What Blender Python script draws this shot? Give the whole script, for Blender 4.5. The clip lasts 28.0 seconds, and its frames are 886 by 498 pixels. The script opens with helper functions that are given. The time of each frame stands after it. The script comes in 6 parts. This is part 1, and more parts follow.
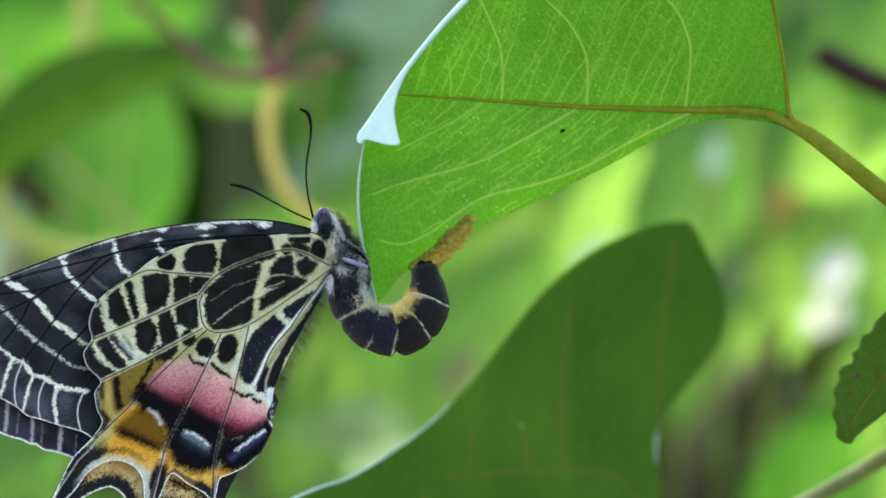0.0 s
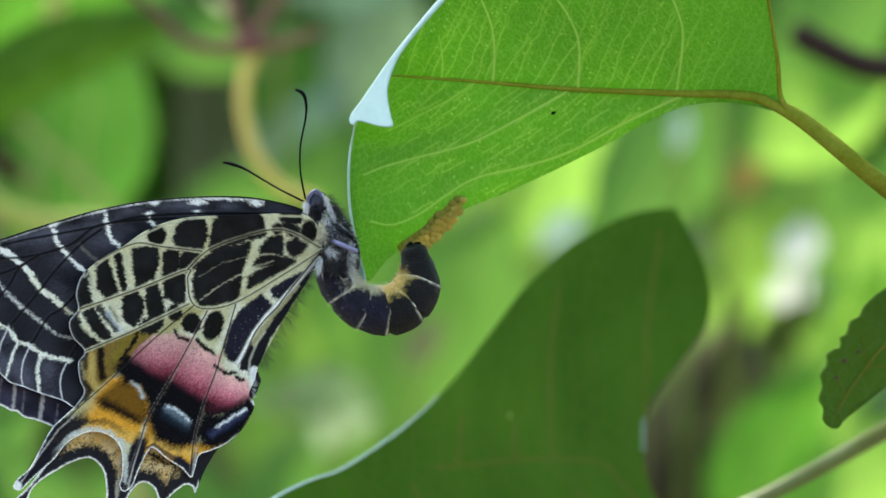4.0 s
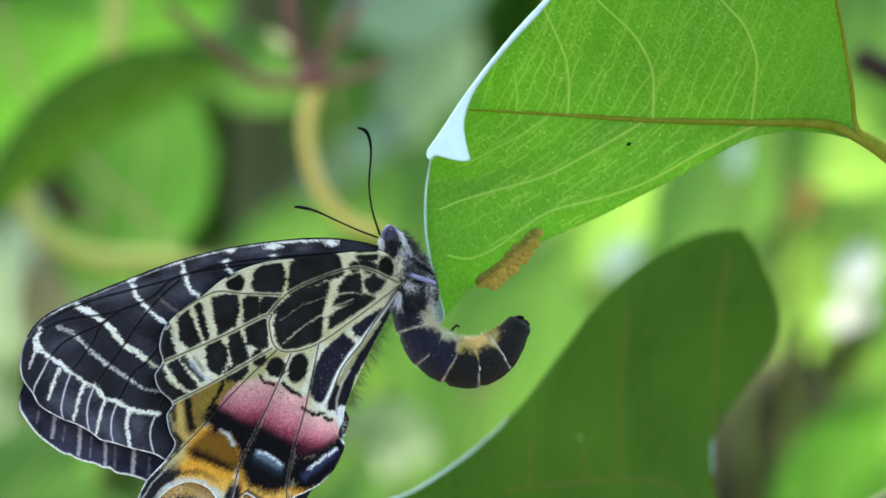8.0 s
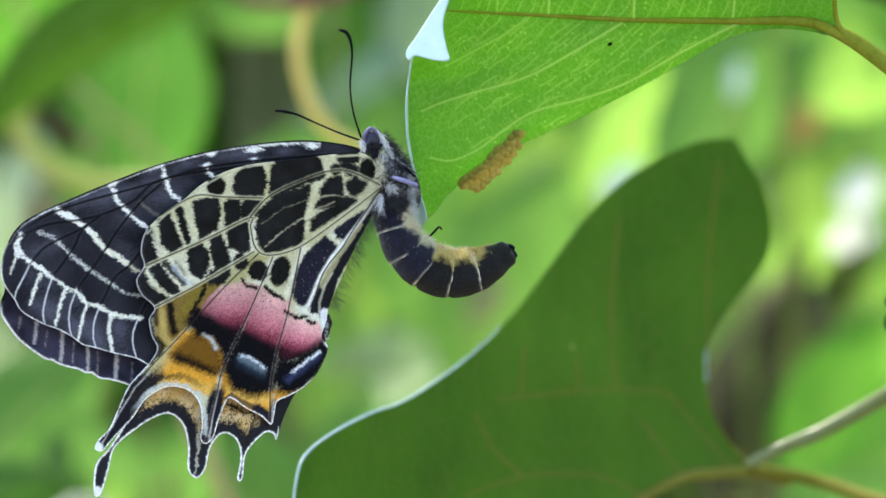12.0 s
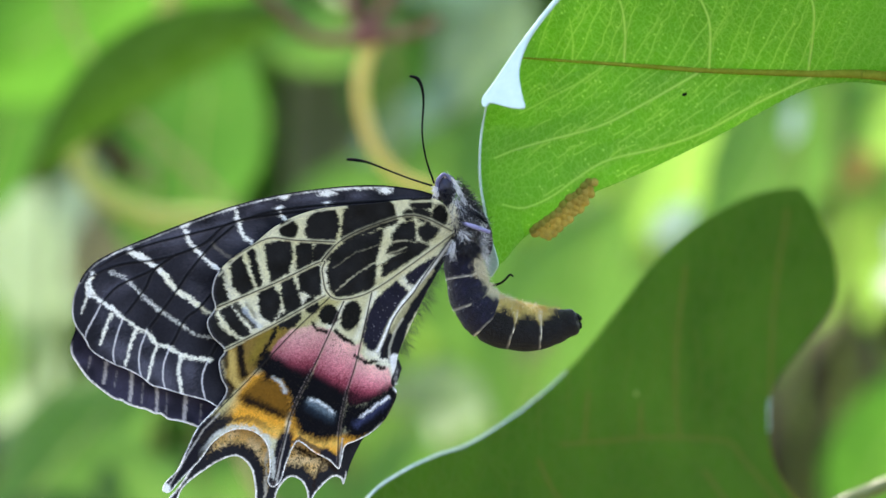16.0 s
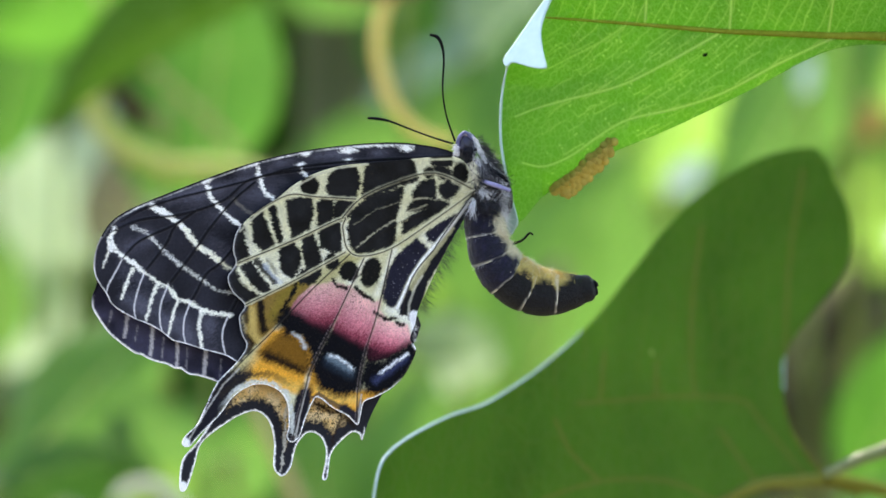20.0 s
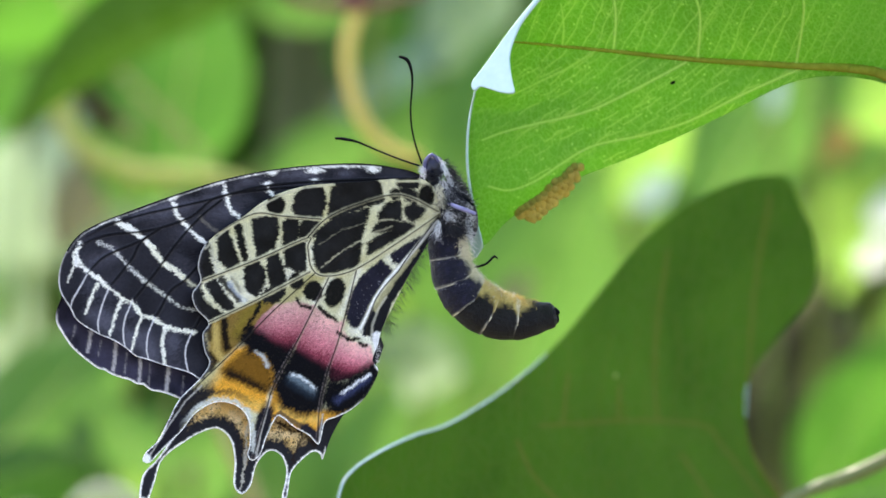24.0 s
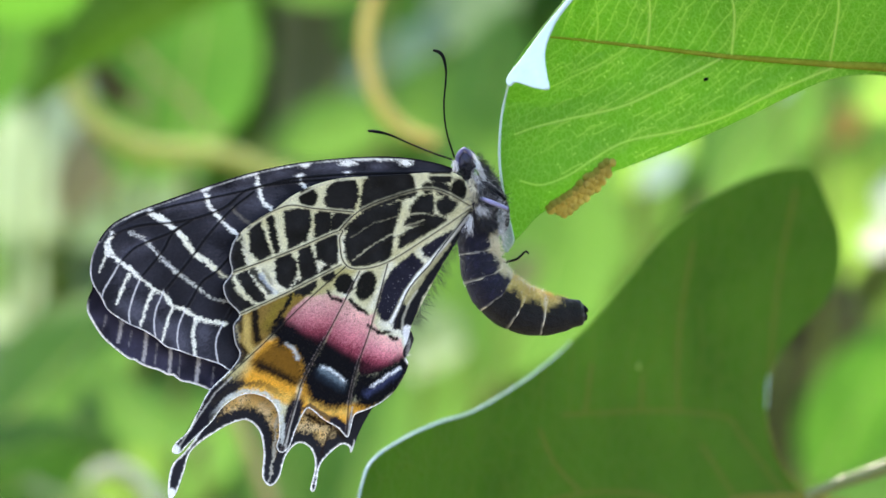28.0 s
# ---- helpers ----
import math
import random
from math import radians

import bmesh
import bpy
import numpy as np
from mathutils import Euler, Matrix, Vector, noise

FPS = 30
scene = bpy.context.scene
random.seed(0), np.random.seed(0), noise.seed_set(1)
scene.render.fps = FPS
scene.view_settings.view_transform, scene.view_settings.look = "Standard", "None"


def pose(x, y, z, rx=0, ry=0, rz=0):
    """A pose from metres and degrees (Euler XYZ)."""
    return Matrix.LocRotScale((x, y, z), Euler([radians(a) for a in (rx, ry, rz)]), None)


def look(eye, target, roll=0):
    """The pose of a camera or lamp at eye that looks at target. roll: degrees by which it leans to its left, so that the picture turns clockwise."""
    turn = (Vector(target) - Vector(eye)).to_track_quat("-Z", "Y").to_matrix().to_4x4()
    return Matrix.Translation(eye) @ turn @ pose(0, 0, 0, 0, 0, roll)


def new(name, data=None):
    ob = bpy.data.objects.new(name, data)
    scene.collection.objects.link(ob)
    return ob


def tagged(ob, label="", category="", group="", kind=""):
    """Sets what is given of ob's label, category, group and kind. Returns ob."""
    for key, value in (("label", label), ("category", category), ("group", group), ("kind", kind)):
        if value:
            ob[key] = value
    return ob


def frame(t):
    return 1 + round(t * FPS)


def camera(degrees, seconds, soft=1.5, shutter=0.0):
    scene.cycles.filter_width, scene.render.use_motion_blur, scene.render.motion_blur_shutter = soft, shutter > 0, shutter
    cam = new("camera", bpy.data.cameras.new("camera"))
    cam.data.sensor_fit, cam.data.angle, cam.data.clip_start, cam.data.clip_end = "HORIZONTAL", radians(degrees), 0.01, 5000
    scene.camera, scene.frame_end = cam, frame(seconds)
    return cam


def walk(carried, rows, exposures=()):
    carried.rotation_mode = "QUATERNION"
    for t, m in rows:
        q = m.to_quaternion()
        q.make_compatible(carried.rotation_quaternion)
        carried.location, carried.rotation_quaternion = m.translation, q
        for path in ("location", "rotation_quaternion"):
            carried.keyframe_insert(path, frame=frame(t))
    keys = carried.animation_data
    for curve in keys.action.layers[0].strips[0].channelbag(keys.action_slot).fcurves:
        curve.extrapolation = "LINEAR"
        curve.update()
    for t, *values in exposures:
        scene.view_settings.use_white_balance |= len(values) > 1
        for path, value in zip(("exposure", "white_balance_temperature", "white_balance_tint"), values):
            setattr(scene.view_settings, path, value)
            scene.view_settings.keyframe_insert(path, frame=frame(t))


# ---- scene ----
# A hand-held close-up through a long lens.
cam = camera(10.0, 28.0)
cam.data.dof.use_dof = True
cam.data.dof.focus_distance = 0.703
cam.data.dof.aperture_fstop = 28.0
PATH = [
    (0, pose(0.01116, -0.69897, 1.19941, 90.924, 0.622, -0.706)),
    (0.5, pose(0.01044, -0.69873, 1.19919, 90.302, -0.012, -0.680)),
    (1, pose(0.01052, -0.69846, 1.19947, 90.554, 0.478, -0.824)),
    (1.5, pose(0.01057, -0.69846, 1.20020, 90.650, 0.402, -0.945)),
    (2, pose(0.00916, -0.69893, 1.20050, 90.561, 0.526, -1.131)),
    (2.5, pose(0.00718, -0.69962, 1.20127, 90.342, 0.532, -1.204)),
    (3, pose(0.00641, -0.69913, 1.20231, 90.525, 0.991, -1.149)),
    (3.5, pose(0.00673, -0.69803, 1.20242, 90.510, 0.038, -1.146)),
    (5.5, pose(0.00213, -0.69969, 1.19739, 90.794, 0.349, -1.578)),
    (6, pose(0.00343, -0.69892, 1.19780, 90.865, 0.439, -1.454)),
    (6.5, pose(0.00387, -0.69797, 1.19734, 90.756, 0.279, -1.467)),
    (7, pose(0.00305, -0.69785, 1.19810, 90.830, 0.180, -0.884)),
    (7.5, pose(0.00254, -0.69876, 1.20090, 91.021, 0.827, -0.653)),
    (8, pose(0.00220, -0.69954, 1.20242, 90.859, 1.030, -0.654)),
    (8.5, pose(0.00202, -0.69916, 1.20186, 90.279, 0.680, -0.712)),
    (9, pose(0.00235, -0.69899, 1.20210, 90.485, 1.099, -0.674)),
    (9.5, pose(0.00246, -0.69957, 1.20302, 90.866, 1.332, -0.719)),
    (10, pose(0.00269, -0.69997, 1.20272, 90.551, 1.181, -0.783)),
    (10.5, pose(0.00340, -0.69974, 1.20164, 90.564, 1.472, -0.721)),
    (11, pose(0.00451, -0.69910, 1.20009, 90.815, 1.450, -0.830)),
    (11.5, pose(0.00540, -0.69831, 1.19824, 90.476, 1.572, -0.761)),
    (12, pose(0.00584, -0.69785, 1.19729, 90.157, 1.644, -0.551)),
    (12.5, pose(0.00566, -0.69768, 1.19781, 90.193, 1.667, -0.354)),
    (13, pose(0.00562, -0.69722, 1.19817, 90.404, 1.252, -0.326)),
    (13.5, pose(0.00569, -0.69703, 1.19793, 90.540, 1.378, -0.192)),
    (15.5, pose(0.00222, -0.69683, 1.19890, 90.478, 0.742, -0.116)),
    (16, pose(0.00211, -0.69688, 1.19949, 90.524, 0.525, -0.055)),
    (16.5, pose(0.00194, -0.69711, 1.20052, 90.661, 0.358, 0.088)),
    (17, pose(0.00199, -0.69757, 1.20129, 90.518, 0.168, 0.163)),
    (17.5, pose(0.00226, -0.69826, 1.20195, 90.639, -0.042, 0.102)),
    (18, pose(0.00227, -0.69910, 1.20278, 90.609, 0.071, 0.125)),
    (18.5, pose(0.00192, -0.70006, 1.20363, 90.509, -0.103, 0.126)),
    (19, pose(0.00174, -0.70079, 1.20371, 90.584, -0.112, 0.033)),
    (19.5, pose(0.00146, -0.70064, 1.20237, 90.269, 0.060, -0.121)),
    (20, pose(0.00056, -0.70004, 1.20096, 89.926, -0.027, 0.043)),
    (20.5, pose(0.00007, -0.69985, 1.20093, 89.973, -0.428, 0.088)),
    (21, pose(0.00019, -0.70048, 1.20178, 90.289, -0.696, 0.071)),
    (21.5, pose(0.00021, -0.70111, 1.20242, 90.204, -0.805, 0.111)),
    (23.5, pose(0.00106, -0.70167, 1.20400, 90.081, -0.943, -0.264)),
    (24, pose(0.00070, -0.70180, 1.20329, 89.993, -1.275, -0.344)),
    (24.5, pose(-0.00020, -0.70202, 1.20314, 89.909, -1.323, -0.294)),
    (25, pose(-0.00094, -0.70227, 1.20353, 89.999, -1.262, -0.220)),
    (25.5, pose(-0.00131, -0.70283, 1.20396, 89.872, -1.599, -0.279)),
    (26, pose(-0.00203, -0.70312, 1.20443, 89.782, -1.697, -0.321)),
    (26.5, pose(-0.00293, -0.70278, 1.20475, 89.512, -1.266, -0.413)),
    (27, pose(-0.00384, -0.70187, 1.20463, 89.258, -1.455, -0.336)),
    (27.5, pose(-0.00459, -0.70110, 1.20547, 89.430, -1.801, -0.358)),
    (28, pose(-0.00433, -0.70114, 1.20658, 89.651, -2.027, -0.384)),
]
walk(cam, PATH, [(0, 0.83, 7300, 5), (1, 0.88, 7300, 5), (2, 0.66, 7300, 5), (3.5, 0.66, 7300, 5), (7, 0.87, 7100, 8), (9, 0.95, 7050, 9), (13, 1.0, 7050, 12), (18, 0.96, 7200, 15), (25, 1.03, 7200, 16), (28, 1.1, 7200, 16)])

# ---- light ----
SUN = Vector((-0.38, 0.45, 0.81)).normalized()
world = bpy.data.worlds.new("sky")
scene.world = world
world.use_nodes = True
wn = world.node_tree
sky = wn.nodes.new("ShaderNodeTexSky")
sky.sky_type = "NISHITA"
sky.sun_disc = False
sky.sun_elevation = math.asin(SUN.z)
sky.sun_rotation = math.atan2(SUN.x, SUN.y)
wn.links.new(sky.outputs["Color"], wn.nodes["Background"].inputs["Color"])
wn.nodes["Background"].inputs["Strength"].default_value = 0.25
sun = new("sun", bpy.data.lights.new("sun", "SUN"))
sun.data.energy = 2.9
sun.data.angle = radians(1.5)
sun.data.color = (1.0, 0.95, 0.86)
sun.matrix_world = look(SUN * 5, (0, 0, 0))

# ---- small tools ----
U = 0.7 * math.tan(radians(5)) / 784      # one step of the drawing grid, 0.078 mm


def at(x, y, d=0.0):
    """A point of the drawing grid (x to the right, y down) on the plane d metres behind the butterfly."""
    k = U * (1 + d / 0.7)
    return Vector(((x - 784) * k, d, 1.2 - (y - 441) * k))


def at_many(x, y, d):
    k = U * (1 + d / 0.7)
    return np.stack([(x - 784) * k, d, 1.2 - (y - 441) * k], -1)


def part(name, mesh, material, parent=None, label=""):
    """Links a mesh as one object under a thing."""
    ob = new(name, mesh)
    if material is not None and not mesh.materials:
        mesh.materials.append(material)
    if parent is not None:
        ob.parent = parent
    if label:
        ob["label"] = label
    return ob


def empty(name, place, label="", category="", group="", kind=""):
    ob = new(name)
    ob.empty_display_size = 0.01
    ob.location = place
    return tagged(ob, label, category, group, kind)


def made(name, verts, faces, smooth=True):
    me = bpy.data.meshes.new(name)
    me.from_pydata([tuple(v) for v in verts], [], faces)
    if smooth:
        me.polygons.foreach_set("use_smooth", [True] * len(me.polygons))
    me.update()
    return me


def spline(points, steps=8, closed=False):
    """Catmull-Rom through the points, any number of coordinates."""
    p = np.array([tuple(q) for q in points], float)
    n = len(p)
    out = []
    for i in range(n if closed else n - 1):
        if closed:
            a, b, c, d = (p[(i + k) % n] for k in (-1, 0, 1, 2))
        else:
            a, b, c, d = (p[min(max(i + k, 0), n - 1)] for k in (-1, 0, 1, 2))
        for t in np.linspace(0, 1, steps, endpoint=False):
            out.append(0.5 * (2 * b + (c - a) * t + (2 * a - 5 * b + 4 * c - d) * t * t + (3 * b - a - 3 * c + d) * t ** 3))
    if not closed:
        out.append(p[-1])
    return np.array(out)


def tube(points, radii, sides=8, flat=1.0):
    """A tapered round stalk along a line of points; radii at its ends or at each point."""
    p = np.array([tuple(q) for q in points], float)
    n = len(p)
    r = np.interp(np.linspace(0, 1, n), np.linspace(0, 1, len(radii)), radii)
    tan = np.gradient(p, axis=0)
    tan /= np.linalg.norm(tan, axis=1)[:, None] + 1e-12
    up = np.array([0.0, 1.0, 0.0])
    side = np.cross(tan, up)
    bad = np.linalg.norm(side, axis=1) < 1e-3
    side[bad] = (1, 0, 0)
    side /= np.linalg.norm(side, axis=1)[:, None]
    up2 = np.cross(side, tan)
    verts, faces = [], []
    for i in range(n):
        for k in range(sides):
            a = 2 * math.pi * k / sides
            verts.append(p[i] + r[i] * (math.cos(a) * side[i] + flat * math.sin(a) * up2[i]))
    for i in range(n - 1):
        for k in range(sides):
            j = (k + 1) % sides
            faces.append((i * sides + k, i * sides + j, (i + 1) * sides + j, (i + 1) * sides + k))
    faces.append(tuple(range(sides))[::-1])
    faces.append(tuple((n - 1) * sides + k for k in range(sides)))
    return made("stalk", verts, faces)


def seg_dist(x, y, pts):
    """Distance from the grid points to a line of points, and where along it (0 to 1)."""
    best = np.full(x.shape, 1e9)
    along = np.zeros(x.shape)
    m = len(pts) - 1
    for i in range(m):
        ax, ay = pts[i][:2]
        bx, by = pts[i + 1][:2]
        l2 = (bx - ax) ** 2 + (by - ay) ** 2 + 1e-9
        t = np.clip(((x - ax) * (bx - ax) + (y - ay) * (by - ay)) / l2, 0, 1)
        d = np.hypot(x - ax - t * (bx - ax), y - ay - t * (by - ay))
        near = d < best
        best = np.where(near, d, best)
        along = np.where(near, (i + t) / m, along)
    return best, along


def inside(x, y, pts):
    out = np.zeros(x.shape, bool)
    n = len(pts)
    for i in range(n):
        ax, ay = pts[i][:2]
        bx, by = pts[(i + 1) % n][:2]
        if ay == by:
            continue
        out ^= ((ay > y) != (by > y)) & (x < (bx - ax) * (y - ay) / (by - ay) + ax)
    return out


def area_dist(x, y, pts):
    """Signed distance to a closed outline, negative inside."""
    d, _ = seg_dist(x, y, list(pts) + [pts[0]])
    return np.where(inside(x, y, pts), -d, d)


def grain(x, y, scale, seed=0):
    """Smooth value noise, -1 to 1."""
    u, v = x / scale + seed * 17.3, y / scale + seed * 9.1
    i, j = np.floor(u), np.floor(v)
    f, g = u - i, v - j
    f, g = f * f * (3 - 2 * f), g * g * (3 - 2 * g)

    def h(a, b):
        s = np.sin(a * 127.1 + b * 311.7 + seed * 74.7) * 43758.5453
        return (s - np.floor(s)) * 2 - 1
    return (h(i, j) * (1 - f) + h(i + 1, j) * f) * (1 - g) + (h(i, j + 1) * (1 - f) + h(i + 1, j + 1) * f) * g


def step(d, soft):
    t = np.clip(0.5 - d / (2 * soft), 0, 1)
    return t * t * (3 - 2 * t)


def mix(col, mask, rgb):
    m = np.clip(mask, 0, 1)[..., None]
    return col * (1 - m) + np.array(rgb) * m


def sheet(name, outline, h, depth, origin, paint=None, relief=None):
    """A thin bent sheet inside an outline of the drawing grid: a fine net whose rim lies on the outline."""
    o = np.asarray(outline, float)
    x0, y0 = o.min(0) - h
    x1, y1 = o.max(0) + h
    nx, ny = int((x1 - x0) / h) + 2, int((y1 - y0) / h) + 2
    gx, gy = np.meshgrid(x0 + h * np.arange(nx), y0 + h * np.arange(ny))
    x, y = gx.ravel(), gy.ravel()
    ins = inside(x, y, o).reshape(ny, nx)
    cnt = ins[:-1, :-1].astype(int) + ins[1:, :-1] + ins[:-1, 1:] + ins[1:, 1:]
    ci, cj = np.nonzero(cnt >= 2)
    used = np.zeros((ny, nx), bool)
    for a, b in ((0, 0), (1, 0), (0, 1), (1, 1)):
        used[ci + a, cj + b] = True
    index = -np.ones((ny, nx), int)
    index[used] = np.arange(used.sum())
    px, py = gx[used].copy(), gy[used].copy()
    # rim points move onto the outline
    full = np.zeros((ny, nx), int)
    for a, b in ((0, 0), (1, 0), (0, 1), (1, 1)):
        np.add.at(full, (ci + a, cj + b), 1)
    rim = (full[used] < 4)
    rx, ry = px[rim], py[rim]
    best = np.full(rx.shape, 1e9)
    qx, qy = rx.copy(), ry.copy()
    for i in range(len(o)):
        ax, ay = o[i]
        bx, by = o[(i + 1) % len(o)]
        t = np.clip(((rx - ax) * (bx - ax) + (ry - ay) * (by - ay)) / ((bx - ax) ** 2 + (by - ay) ** 2 + 1e-9), 0, 1)
        cx, cy = ax + t * (bx - ax), ay + t * (by - ay)
        d = np.hypot(rx - cx, ry - cy)
        w = d < best
        best, qx, qy = np.where(w, d, best), np.where(w, cx, qx), np.where(w, cy, qy)
    px[rim], py[rim] = qx, qy
    dep = depth(px, py)
    if relief is not None:
        dep = dep + relief(px, py)
    v = at_many(px, py, dep) - np.array(tuple(origin))
    f = np.stack([index[ci, cj], index[ci + 1, cj], index[ci + 1, cj + 1], index[ci, cj + 1]], -1)
    me = bpy.data.meshes.new(name)
    me.vertices.add(len(v))
    me.vertices.foreach_set("co", v.ravel())
    me.loops.add(f.size)
    me.loops.foreach_set("vertex_index", f.ravel())
    me.polygons.add(len(f))
    me.polygons.foreach_set("loop_start", np.arange(0, f.size, 4))
    me.polygons.foreach_set("loop_total", np.full(len(f), 4))
    me.polygons.foreach_set("use_smooth", np.ones(len(f), bool))
    me.update(calc_edges=True)
    me.validate()
    if paint is not None:
        c = paint(px, py)
        at_c = me.color_attributes.new("scales", "FLOAT_COLOR", "POINT")
        at_c.data.foreach_set("color", np.concatenate([np.clip(c, 0, 1), np.ones((len(c), 1))], 1).ravel())
    return me


def thick(ob, t):
    m = ob.modifiers.new("thickness", "SOLIDIFY")
    m.thickness, m.offset = t, 0.0
    return ob


def blob(radii, bumps=0.06, freq=3.0, sub=3, seed=0, centre=(0, 0, 0), turn=None):
    """An uneven rounded body."""
    bm = bmesh.new()
    bmesh.ops.create_icosphere(bm, subdivisions=sub, radius=1.0)
    for v in bm.verts:
        k = 1 + bumps * noise.noise(v.co * freq + Vector((seed * 3.1, 0, 0)))
        v.co = Vector((v.co.x * radii[0] * k, v.co.y * radii[1] * k, v.co.z * radii[2] * k))
        if turn is not None:
            v.co = turn @ v.co
        v.co += Vector(centre)
    me = bpy.data.meshes.new("body")
    bm.to_mesh(me)
    bm.free()
    me.polygons.foreach_set("use_smooth", [True] * len(me.polygons))
    return me


def hair(roots, ways, lengths, width, rng, droop=0.25):
    """Many thin tapered hairs as slim blades of two joints."""
    verts, faces = [], []
    for p, w, l in zip(roots, ways, lengths):
        w = np.array(w, float)
        w /= np.linalg.norm(w) + 1e-12
        s = np.cross(w, rng.normal(size=3))
        s /= np.linalg.norm(s) + 1e-12
        bend = rng.normal(size=3) * droop
        a = np.array(p)
        b = a + w * l * 0.55 + bend * l * 0.12
        c = a + w * l + bend * l * 0.4
        k = len(verts)
        verts += [a - s * width, a + s * width, b + s * width * 0.7, b - s * width * 0.7, c]
        faces += [(k, k + 1, k + 2, k + 3), (k + 3, k + 2, k + 4)]
    return made("hairs", verts, faces, False)


# ---- materials ----
def node_material(name):
    m = bpy.data.materials.new(name)
    m.use_nodes = True
    t = m.node_tree
    return m, t, t.nodes["Principled BSDF"], t.nodes["Material Output"]


def noise_node(t, scale, detail=4.0, rough=0.55, coords="Object", stretch=None):
    c = t.nodes.new("ShaderNodeTexCoord")
    n = t.nodes.new("ShaderNodeTexNoise")
    n.inputs["Scale"].default_value = scale
    n.inputs["Detail"].default_value = detail
    n.inputs["Roughness"].default_value = rough
    if stretch:
        mp = t.nodes.new("ShaderNodeMapping")
        mp.inputs["Scale"].default_value = stretch
        t.links.new(c.outputs[coords], mp.inputs["Vector"])
        t.links.new(mp.outputs["Vector"], n.inputs["Vector"])
    else:
        t.links.new(c.outputs[coords], n.inputs["Vector"])
    return n


def ramp_node(t, source, stops):
    r = t.nodes.new("ShaderNodeValToRGB")
    e = r.color_ramp.elements
    e[0].position, e[0].color = stops[0][0], (*stops[0][1], 1)
    e[1].position, e[1].color = stops[-1][0], (*stops[-1][1], 1)
    for p, c in stops[1:-1]:
        n = e.new(p)
        n.color = (*c, 1)
    t.links.new(source, r.inputs["Fac"])
    return r


def bump_node(t, height, strength, distance):
    b = t.nodes.new("ShaderNodeBump")
    b.inputs["Strength"].default_value = strength
    b.inputs["Distance"].default_value = distance
    t.links.new(height, b.inputs["Height"])
    return b


def plain(name, dark, light, scale=900.0, rough=0.6, spec=0.4, bump=0.3, dist=0.0001, sheen=0.0):
    """A matt surface with grain at two scales."""
    m, t, p, out = node_material(name)
    a = noise_node(t, scale)
    b = noise_node(t, scale * 0.13, 2.0)
    add = t.nodes.new("ShaderNodeMath")
    add.operation = "MULTIPLY_ADD"
    add.inputs[1].default_value = 0.5
    t.links.new(a.outputs["Fac"], add.inputs[0])
    half = t.nodes.new("ShaderNodeMath")
    half.operation = "MULTIPLY"
    half.inputs[1].default_value = 0.5
    t.links.new(b.outputs["Fac"], half.inputs[0])
    t.links.new(half.outputs[0], add.inputs[2])
    r = ramp_node(t, add.outputs[0], [(0.3, dark), (0.7, light)])
    t.links.new(r.outputs["Color"], p.inputs["Base Color"])
    p.inputs["Roughness"].default_value = rough
    p.inputs["Specular IOR Level"].default_value = spec
    p.inputs["Sheen Weight"].default_value = sheen
    t.links.new(bump_node(t, a.outputs["Fac"], bump, dist).outputs["Normal"], p.inputs["Normal"])
    return m


